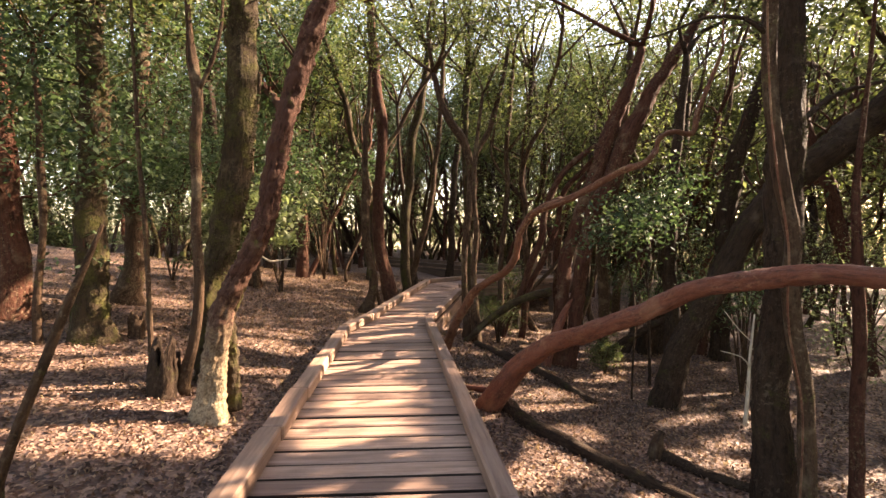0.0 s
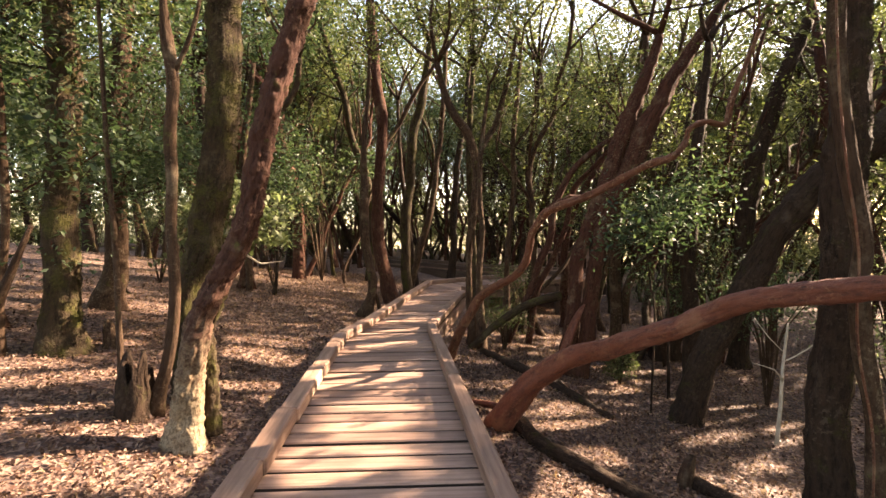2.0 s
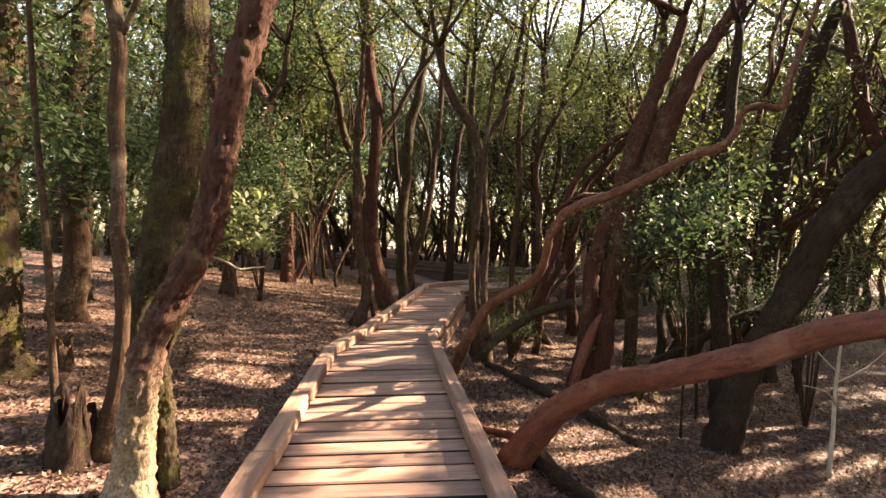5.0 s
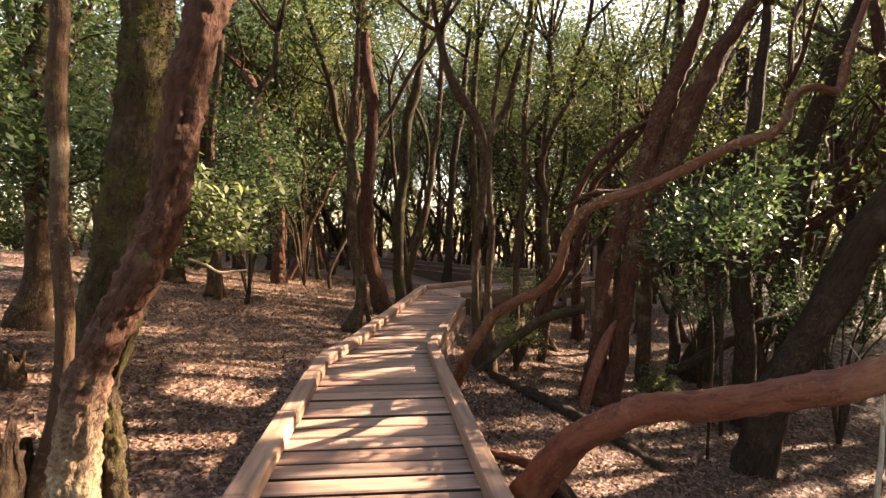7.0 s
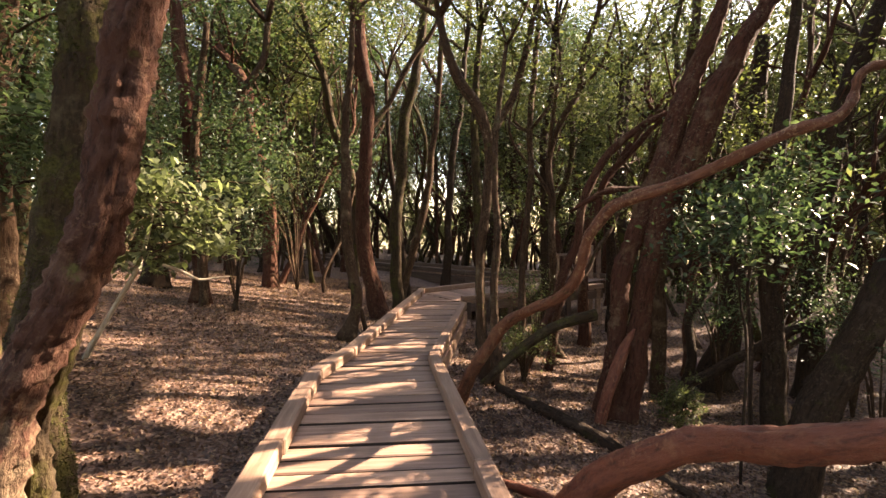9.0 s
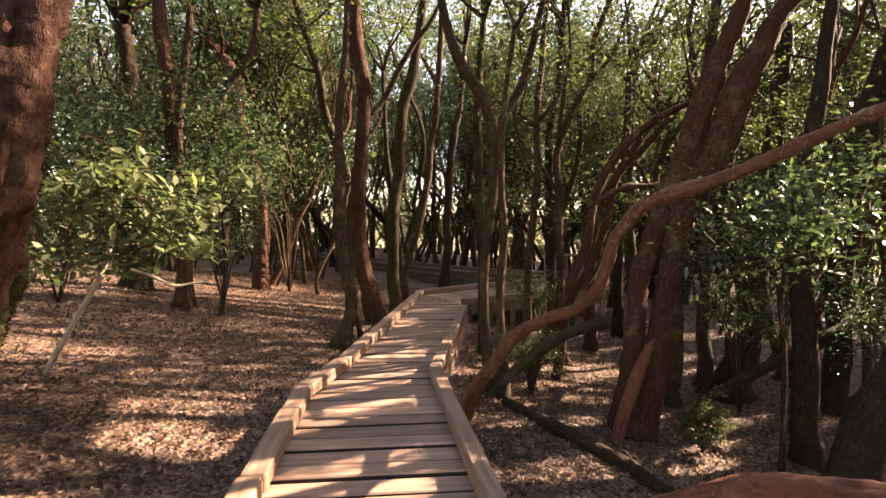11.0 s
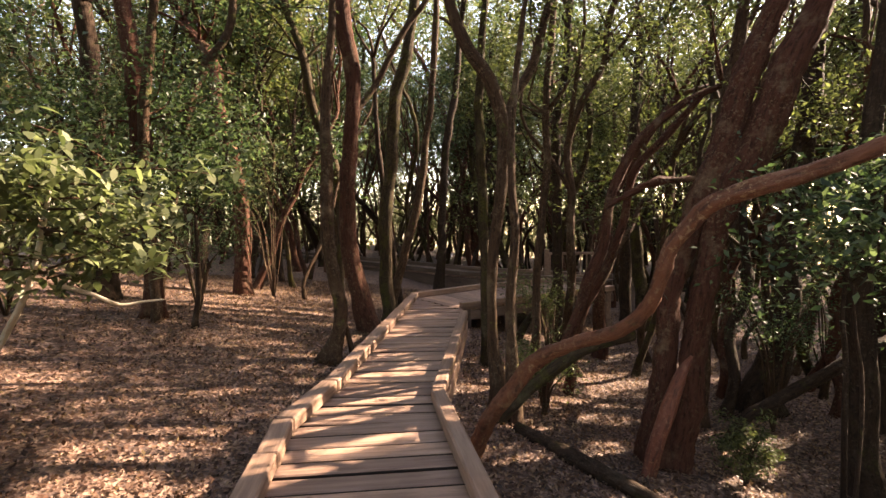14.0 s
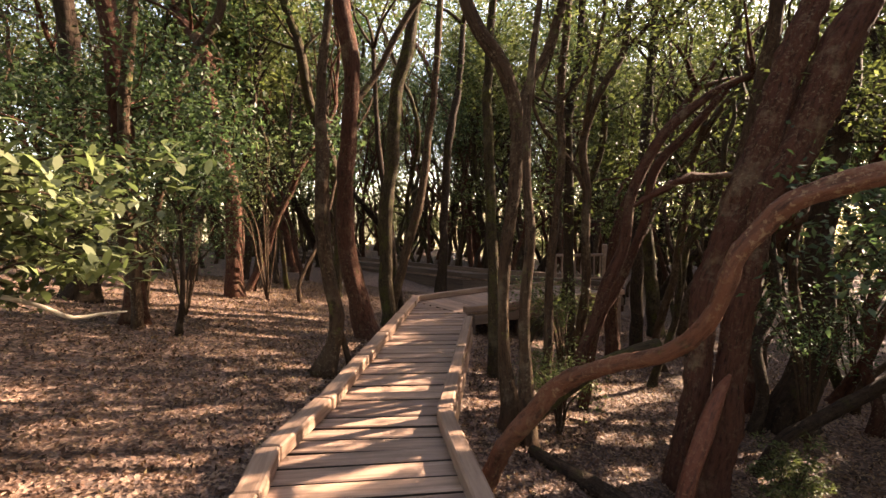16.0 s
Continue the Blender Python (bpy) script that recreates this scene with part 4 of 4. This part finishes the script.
def broken_stump(x, y, r, height, material, label, seed, lean=(0.0, 0.0)):
    """A hollow rotten stump: a flaring wall with a jagged rim and a dark hole."""
    rg = np.random.default_rng(seed)
    n, rows = 30, 9
    rim = np.array([0.62 + 0.38 * noise.noise(Vector((math.cos(t) * 1.7 + seed, math.sin(t) * 1.7, 1.0))) for t in np.linspace(0, 2 * math.pi, n, endpoint=False)])
    rim = height * (rim + rg.uniform(-0.10, 0.16, n))
    g = ground_z(x, y)
    verts, faces = [], []
    for skin in (1.0, 0.66):
        for k in range(rows):
            u = k / (rows - 1)
            for m in range(n):
                t = 2 * math.pi * m / n
                w = Vector((math.cos(t) * 2 + seed, math.sin(t) * 2, u * 2.5))
                f = (1 + 0.55 * math.exp(-u * 4) * (0.6 + 0.6 * max(0, math.sin(t * 3 + seed))) + 0.20 * noise.noise(w) + 0.12 * noise.noise(w * 3)) * skin
                z = -0.08 + u * (rim[m] + 0.08)
                a, b = math.cos(t) * r * f + lean[0] * z, math.sin(t) * r * f + lean[1] * z
                verts.append((a, b, z, math.cos(t) * r + seed, math.sin(t) * r, z))
    at = lambda s_, k, m: s_ * rows * n + k * n + m % n
    for k in range(rows - 1):
        for m in range(n):
            faces.append((at(0, k, m), at(0, k, m + 1), at(0, k + 1, m + 1), at(0, k + 1, m)))
            faces.append((at(1, k, m), at(1, k + 1, m), at(1, k + 1, m + 1), at(1, k, m + 1)))
    for m in range(n):
        faces.append((at(0, rows - 1, m), at(0, rows - 1, m + 1), at(1, rows - 1, m + 1), at(1, rows - 1, m)))
    ob = new("stump", mesh_of("stump", verts, faces, material))
    ob.location = (x, y, g)
    return tagged(ob, label, "stump")


def lying(points):
    return [(x, y, ground_z(x, y) + dz + r * 0.6, r) for x, y, dz, r in points]


log(lying([(0.60, 5.45, 0.0, 0.083), (0.8, 5.0, 0, 0.075), (1.05, 4.7, 0, 0.07), (1.35, 4.4, 0, 0.062), (1.66, 4.2, 0, 0.056), (2.0, 3.95, 0, 0.045)]), BARK_DARK, "long dark root snaking over leaf litter", "root", "root")
log(lying([(0.38, 8.0, 0.0, 0.056), (0.72, 7.55, 0, 0.07), (1.15, 7.05, 0, 0.07), (1.70, 6.2, -0.02, 0.05)]), BARK_DARK, "dark fallen branch lying on leaf litter")
log(lying([(0.2, 5.95, 0.0, 0.03), (0.42, 5.75, 0.05, 0.036), (0.6, 5.55, 0.06, 0.036)]), BARK_BARE, "reddish root beside the boardwalk", "root", "root")
log(lying([(1.93, 4.85, 0.0, 0.06), (2.15, 4.6, 0, 0.05), (2.5, 4.4, -0.01, 0.04)]), BARK_DARK, "short dark log on the slope")
log([(1.85, 4.8, -0.76, 0.055), (1.9, 4.84, -0.54, 0.06), (1.96, 4.88, -0.42, 0.03)], BARK_BROWN, "small broken stump among leaves", "stump", "stump")
log([(0.2, 8.1, ground_z(0.2, 8.1) - 0.02, 0.05), (0.58, 8.2, 0.0, 0.052), (0.97, 8.3, 0.24, 0.062), (1.3, 8.35, 0.35, 0.07), (1.57, 8.4, 0.40, 0.066)], BARK_MOSS, "moss-covered bent dead limb", "dead_limb", "branch")
log([(2.35, 8.3, -0.78, 0.04), (2.6, 8.3, -0.42, 0.05), (2.87, 8.3, -0.25, 0.058), (3.22, 8.3, -0.08, 0.063), (3.59, 8.3, 0.14, 0.063), (3.97, 8.3, 0.32, 0.058), (4.4, 8.6, 0.43, 0.053)], BARK_DARK, "slanting dead limb propped against a trunk", "dead_limb", "branch")
broken_stump(-2.27, 4.3, 0.11, 0.5, BARK_DARK, "dark rotten stump beside slim trunks", 5, (0.1, 0.0))
# added strand that imitates the rim light along the slim trunk's edge
log([(2.27, 3.52, -0.7, 0.006), (2.3, 3.53, 0.2, 0.007), (2.21, 3.54, 0.8, 0.007), (2.2, 3.54, 1.3, 0.007), (2.11, 3.53, 1.8, 0.007), (2.06, 3.53, 2.3, 0.006), (2.05, 3.54, 2.9, 0.006), (2.1, 3.55, 3.4, 0.004)], BARK_LIMB, "thin brown strand standing in for the lit edge of a slim trunk", "vine", "vine", sides=6)
broken_stump(-3.32, 5.6, 0.075, 0.32, BARK_BROWN, "short weathered stump in a patch of sun", 9)


# ---- the wood around ----
def wild(rng, height, r):
    """One forest tree at the origin: a winding stem with forks, and the places of its twigs."""
    pts, p = [(0, 0, -0.15, r * 1.35), (0, 0, 0.15, r * 1.05)], np.array((0.0, 0.0, 0.15))
    d = np.array((rng.normal() * 0.12, rng.normal() * 0.12, 1.0))
    n = 9
    for k in range(n):
        d = d + np.array((rng.normal() * 0.20, rng.normal() * 0.20, 0.12))
        d /= np.linalg.norm(d)
        p = p + d * height * 0.75 / n
        pts.append((*p, r * (1 - 0.07 * k)))
    stem, tubes, ends = tube(pts, 8, 0.22, 0.14, 0.4), [], []
    for k in (6, 7, 8, 9, 10):
        q = np.array(pts[k][:3])
        tb, tw, en = boughs(rng, q, np.array((0, 0, 0.2)), pts[k][3] * 0.5, height * 0.21, 3, 0.6)
        tubes += tb + tw
        ends += en
    for k in (2, 3):
        if rng.random() < 0.35:
            tb, tw, en = boughs(rng, np.array(pts[k + 1][:3]), np.array((0, 0, 0.2)), 0.02, 0.9, 2, 0.2)
            tubes += tb + tw
            ends += en[::2]
    return stem, tubes, ends


kinds = []
for k in range(9):
    rg = np.random.default_rng(500 + k)
    h = rg.uniform(8.0, 12.0)
    stem, tubes, ends = wild(rg, h, rg.uniform(0.08, 0.15))
    wood = (BARK_BROWN, BARK_RED, BARK_DARK, BARK_MOSS)[k % 4]
    kinds.append((mesh_of("trunk", *stem, wood), mesh_of("branch_work", *joined(tubes), wood), np.array(ends), rg))

crown_meshes = []
for k, (tm, bm_, ends, rg) in enumerate(kinds):
    c = clumps(rg, ends, 62, 0.27)
    crown_meshes.append(quads("crown", leaves(rg, c, 0.11), LEAF_DEEP if k % 2 else LEAF_FOREST))


def free_spot(x, y):
    if -2.2 < x < 2.0 and y < 13.2:
        return False
    if -2.0 < x < 5 and 11.5 < y < 16.5:
        return False
    for a, b in zip(BACK, BACK[1:]):
        d = b - a
        u = max(0, min(1, ((x - a.x - 0.4) * d.x + (y - a.y - 0.4) * d.y) / d.xy.length_squared))
        if (Vector((x - 0.4, y - 0.4)) - (a + d * u).xy).length < 1.0:
            return False
    for gx, gy, gz, la, lb in GAPS[:12]:
        d = (x - gx) * SUN_B[0] + (y - gy) * SUN_B[1]
        if 0 < d < 9 and abs((x - gx) * SUN_A[0] + (y - gy) * SUN_A[1]) < 0.13:
            return False
    return all((x - fx) ** 2 + (y - fy) ** 2 > 0.8 for fx, fy in FEET)


far_trees = tagged(empty("far_trees"), "slim evergreen trees far back in the wood", "trees", kind="stuff")


def far_back(x, y):
    return y > 21 or y < -3 or abs(x) > 14


rng = np.random.default_rng(77)
LABELS = ("winding slim forest tree with small evergreen leaves", "red-brown slim forest tree with a high crown", "dark slim forest tree in shade", "mossy slim forest tree with dense leaves")
count = 0
for tries in range(20000):
    if count >= 314:
        break
    u = rng.random() if count < 230 else (0.7 if count < 255 else 2.0 if count < 300 else 3.0)
    # trees to the right and behind, mostly unseen, are added to block the sun
    if u == 3.0:
        x, y = rng.uniform(6.0, 11.5), rng.uniform(-1.5, 9.5)
    elif u == 2.0:
        x, y = rng.uniform(0, 15), rng.uniform(16.5, 33)
    elif u < 0.62:
        x, y = rng.uniform(-24, 24), rng.uniform(11.5, 38)
    elif u < 0.85:
        x, y = rng.uniform(7.5, 22), rng.uniform(-9, 12)
    elif u < 0.95:
        x, y = rng.uniform(-15, -5.5), rng.uniform(-4, 12)
    else:
        x, y = rng.uniform(-7, 7), rng.uniform(-11, -4)
    gap = 1.05
    if not free_spot(x, y) or any((x - fx) ** 2 + (y - fy) ** 2 < gap for fx, fy in FEET):
        continue
    FEET.append((x, y))
    k = int(rng.integers(len(kinds)))
    tm, bm_, ends, rg = kinds[k]
    a, s = rng.uniform(0, 6.28), rng.uniform(0.85, 1.2)
    if far_back(x, y) and not (1.5 < x < 17 and -3 < y < 19):
        for name, me in (("trunk", tm), ("branch_work", bm_), ("crown", crown_meshes[k])):
            ob = tagged(part(name, me, far_trees), kind="stuff")
            ob.location, ob.rotation_euler[2], ob.scale = (x, y, ground_z(x, y)), a, (s, s, s)
        count += 1
        continue
    top = empty("tree", (x, y, ground_z(x, y)))
    top.rotation_euler[2] = a
    top.scale = (s, s, s)
    part("trunk", tm, top)
    if not (6 < x < 12 and y < 9):
        tagged(part("branch_work", bm_, top), kind="stuff")
    if 1.5 < x < 17 and y < 19:
        # crowns on the sunny side are of their own, with the gaps that let the light in
        rg2 = np.random.default_rng(900 + count)
        c = clumps(rg2, ends, 58, 0.30)
        w = np.stack([(c[:, 0] * math.cos(a) - c[:, 1] * math.sin(a)) * s + x, (c[:, 0] * math.sin(a) + c[:, 1] * math.cos(a)) * s + y, c[:, 2] * s + top.location.z], axis=1)
        c = c[open_to_sun(w)]
        part("crown", quads("crown", leaves(rg2, c, 0.12), LEAF_FOREST), top)
    else:
        part("crown", crown_meshes[k], top)
    tagged(top, LABELS[k % 4], "tree", "forest trees")
    count += 1


# slim winding stems that stand close together behind the boardwalk
def winding(rng, height, r):
    """A sinuous bare stem with a fork or two and a few thin branches."""
    p, d = np.array((0.0, 0.0, -0.1)), np.array((rng.normal() * 0.10, rng.normal() * 0.10, 1.0))
    pts, n = [(*p, r * 1.3)], 16
    for k in range(n):
        d = d + np.array((rng.normal() * 0.27, rng.normal() * 0.27, 0.28))
        d /= np.linalg.norm(d)
        p = p + d * height / n
        pts.append((*p, r * (1 - 0.045 * k)))
    limbs = []
    for k in sorted(rng.choice(np.arange(4, 15), 5, replace=False)):
        q, a = np.array(pts[k][:3]), rng.uniform(0, 6.28)
        e = np.array((math.cos(a) * 0.6, math.sin(a) * 0.6, 0.8))
        run = [(*q, pts[k][3] * 0.6)]
        for m in range(5):
            e = e + rng.normal(size=3) * 0.3 + np.array((0, 0, 0.12))
            e /= np.linalg.norm(e)
            q = q + e * rng.uniform(0.25, 0.5)
            run.append((*q, pts[k][3] * 0.55 * (1 - m / 5.5)))
        limbs.append(tube(run, 6, 0.12, 0.12))
    return tube(pts, 8, 0.12, 0.14, 0.4), limbs


slim = []
for k in range(10):
    rg = np.random.default_rng(1500 + k)
    stem, limbs = winding(rg, rg.uniform(6.5, 9.5), rg.uniform(0.04, 0.075))
    wood = (BARK_BROWN, BARK_RED, BARK_DARK, BARK_MOSS, BARK_BROWN)[k % 5]
    slim.append((mesh_of("trunk", *stem, wood), [mesh_of("limb", *b, wood) for b in limbs]))
rng = np.random.default_rng(91)
thin = 0
for tries in range(9000):
    if thin >= 210:
        break
    x, y, lean = rng.uniform(-9, 11), rng.uniform(12.2, 29), 0.0
    if thin < 16:
        x, y, lean = rng.uniform(0.9, 5.5), rng.uniform(9.2, 13.0), rng.uniform(0.0, 0.35)
    if -1.6 < x < 0.6 and y < 14 or not free_spot(x, y) and not (thin < 16 and x > 0.9 and y < 12 and all((x - fx) ** 2 + (y - fy) ** 2 > 0.1 for fx, fy in FEET)):
        continue
    FEET.append((x, y))
    k = int(rng.integers(len(slim)))
    turn = (rng.uniform(-0.12, 0.12), lean + rng.uniform(-0.12, 0.12), 0.0)
    twist = Euler(turn).to_matrix() @ Matrix.Rotation(rng.uniform(0, 6.28), 3, "Z")
    s = rng.uniform(0.75, 1.1)
    thin += 1
    if y > 19:
        for me in [slim[k][0]] + slim[k][1]:
            ob = tagged(part("stem", me, far_trees), kind="stuff")
            ob.location, ob.rotation_euler, ob.scale = (x, y, ground_z(x, y)), twist.to_euler(), (s, s, s)
        continue
    top = empty("tree", (x, y, ground_z(x, y)))
    top.rotation_euler, top.scale = twist.to_euler(), (s, s, s)
    part("trunk", slim[k][0], top)
    for me in slim[k][1]:
        part("limb", me, top)
    tagged(top, "thin winding forest tree with crooked bare branches", "tree", "bare slim trees")


# ---- bushes and undergrowth ----
def bush(where, stems, height, wide, leaf, per, size, label, seed, count_stems=False):
    rng = np.random.default_rng(seed)
    x, y = where
    g = ground_z(x, y)
    top = empty("bush", (x, y, g))
    tubes, ends = [], []
    for k in range(stems):
        a = rng.uniform(0, 6.28)
        e = np.array((math.cos(a) * wide * rng.uniform(0.3, 1), math.sin(a) * wide * rng.uniform(0.3, 1), height * rng.uniform(0.6, 1.0)))
        mid = np.array((e[0] * 0.3, e[1] * 0.3, e[2] * 0.62))
        tubes.append(tube([(0, 0, -0.05, 0.012), (*(mid * 0.5), 0.011), (*mid, 0.009), (*e, 0.004)], 5, 0.15, 0.1))
        for u in (0.5, 0.64, 0.77, 0.89, 1.0):
            ends.append(mid * (1 - u) + e * u + rng.normal(size=3) * 0.08)
    for stalk in tubes[:9] if count_stems else []:
        part("stem", mesh_of("stem", *stalk, BARK_BROWN), top)
    if not count_stems:
        tagged(part("stem_work", mesh_of("stem_work", *joined(tubes), BARK_BROWN), top), kind="stuff")
    c = clumps(rng, ends, per, wide * 0.2)
    c[:, 2] = np.maximum(c[:, 2], 0.04)
    part("foliage", quads("foliage", leaves(rng, c, size, 2.6, fine=size < 0.04), leaf), top)
    return tagged(top, label, "bush")


# the leafy young tree in front of the twin stems, with a dead pale twig
# the live stem takes the bleached wood colour to paint in the sun on it
yt = T([(-3.55, 7.0, 0.12, 0.028), (-3.32, 6.86, 0.42, 0.023), (-2.98, 6.66, 0.78, 0.02), (-2.62, 6.46, 1.2, 0.017), (-2.46, 6.42, 1.7, 0.012)], DEAD_WOOD, "young broad-leaved tree with sunlit pale green foliage", sides=8, flare=0.2, seed=60, step=0.06)
rng = np.random.default_rng(61)
ends, tubes = [], []
for k in range(26):
    a = rng.uniform(0, 6.28)
    q = np.array((-2.5, 6.42, rng.uniform(1.2, 1.75)))
    e = q + np.array((math.cos(a) * rng.uniform(0.3, 0.95), math.sin(a) * rng.uniform(0.3, 0.8), rng.uniform(-0.20, 0.14)))
    tubes.append(tube([(*q, 0.009), (*((q + e) / 2 + np.array((0, 0, 0.05))), 0.006), (*e, 0.003)], 5, 0.12, 0.1))
    ends += [q + (e - q) * u for u in (0.35, 0.55, 0.75, 0.9, 1.0)]
base = np.array(yt.location)
v, f = joined(tubes)
tagged(part("twig_work", mesh_of("twig_work", np.array(v) - np.array((*base, 0, 0, 0)), f, BARK_BROWN), yt), kind="stuff")
c = clumps(rng, ends, 20, 0.09)
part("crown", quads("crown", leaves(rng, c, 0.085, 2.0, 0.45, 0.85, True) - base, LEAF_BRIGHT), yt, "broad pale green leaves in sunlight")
log([(-2.44, 6.45, 1.16, 0.012), (-2.34, 6.55, 1.10, 0.012), (-2.25, 6.65, 1.02, 0.011), (-2.15, 6.7, 1.03, 0.008), (-2.02, 6.72, 1.04, 0.004)], DEAD_WOOD, "bleached dead twig hanging from a young tree", "dead_twig", "twig", sides=6, step=0.04)

# right-hand shrubs: sun and shade are put into the choice of leaf colour
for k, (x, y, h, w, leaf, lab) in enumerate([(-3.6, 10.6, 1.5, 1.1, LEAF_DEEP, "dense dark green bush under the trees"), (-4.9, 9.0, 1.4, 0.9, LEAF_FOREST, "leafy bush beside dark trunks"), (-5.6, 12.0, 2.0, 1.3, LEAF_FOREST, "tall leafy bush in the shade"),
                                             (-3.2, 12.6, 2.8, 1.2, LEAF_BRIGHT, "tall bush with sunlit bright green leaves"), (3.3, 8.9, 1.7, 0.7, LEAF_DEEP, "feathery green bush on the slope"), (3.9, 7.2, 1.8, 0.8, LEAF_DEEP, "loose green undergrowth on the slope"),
                                             (4.6, 8.4, 2.1, 0.9, LEAF_DEEP, "loose green shrub among trunks"), (5.2, 10.6, 2.3, 1.1, LEAF_BRIGHT, "dense shrub with small green leaves"), (5.6, 7.4, 2.2, 1.0, LEAF_BRIGHT, "green shrub with leaves coloured lighter as if in sun"),
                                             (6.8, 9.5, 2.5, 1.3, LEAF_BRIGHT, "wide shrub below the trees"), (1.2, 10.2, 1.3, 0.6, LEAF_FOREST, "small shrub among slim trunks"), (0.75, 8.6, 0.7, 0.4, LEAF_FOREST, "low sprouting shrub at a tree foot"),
                                             (2.2, 7.6, 0.4, 0.2, LEAF_FOREST, "low green sprouts at a tree foot"), (4.4, 4.9, 2.0, 1.0, LEAF_BRIGHT, "fern-like slope shrub with leaves coloured lighter as if in sun")]):
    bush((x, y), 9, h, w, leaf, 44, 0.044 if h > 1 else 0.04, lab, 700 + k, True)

# undergrowth far back between the trunks
rng = np.random.default_rng(31)
first = [bush((0, 60 + k), 18, (1.4, 2.2, 3.2)[k], (1.0, 1.4, 1.8)[k], (LEAF_FOREST, LEAF_BRIGHT, LEAF_FOREST)[k], 14, 0.17, "dark leafy undergrowth among far trunks", 800 + k) for k in range(3)]
for k in range(90):
    x, y = rng.uniform(-26, 26), rng.uniform(17, 42)
    while not free_spot(x, y) or 1.5 < x < 13 and y < 25:
        x, y = rng.uniform(-26, 26), rng.uniform(17, 42)
    b = copy_thing(first[k % 3], pose(x, y, ground_z(x, y), 0, 0, rng.uniform(0, 360)))
    tagged(b, group="undergrowth")
for k, b in enumerate(first):
    b.location = (-9 + 8 * k, 31 + k, ground_z(-9 + 8 * k, 31 + k))

# the edge of the wood, where single trees can no longer be told apart
rng = np.random.default_rng(53)
n = 170000
c = np.stack([rng.uniform(-44, 44, n), rng.uniform(30, 46, n), rng.uniform(0.0, 18.5, n)], axis=1)
thick = np.array([noise.noise(Vector(q) * 0.42) + 0.5 * noise.noise(Vector(q) * 1.1) for q in c])
c = c[thick + rng.normal(0, 0.08, n) > np.interp(c[:, 2], (0, 3.5, 5.5, 9, 14), (-0.7, -0.4, -0.05, -0.08, -0.28))]
c[:, 2] += [ground_z(a, b) for a, b in c[:, :2]]
tagged(new("far_woods", quads("far_woods", leaves(rng, c, 0.30, 1.8), LEAF_FAR)), "leaves coloured pale as if backlit at the edge of the wood", "woods", kind="stuff")

# ---- fallen leaves ----
rng = np.random.default_rng(12)
n = 210000
px = rng.normal(0, 3.6, n)
py = rng.uniform(0.8, 16, n) ** 1.0
keep = np.array([not (between(LEFT, min(b, 12.9)) - 0.2 < a < between(RIGHT, min(b, 12.0)) + 0.16) or b > 13 for a, b in zip(px, py)])
px, py = px[keep], py[keep]
c = np.array([(a, b, ground_z(a, b) + 0.012 + 0.012 * h) for a, b, h in zip(px, py, rng.random(len(px)))])
lv = leaves(rng, c, 0.041, 2.0, 0.0, 0.78)
tagged(new("leaf_litter", quads("leaf_litter", lv, LEAF_LITTER)), "fallen brown leaves strewn over the forest floor", "fallen leaves", kind="stuff")
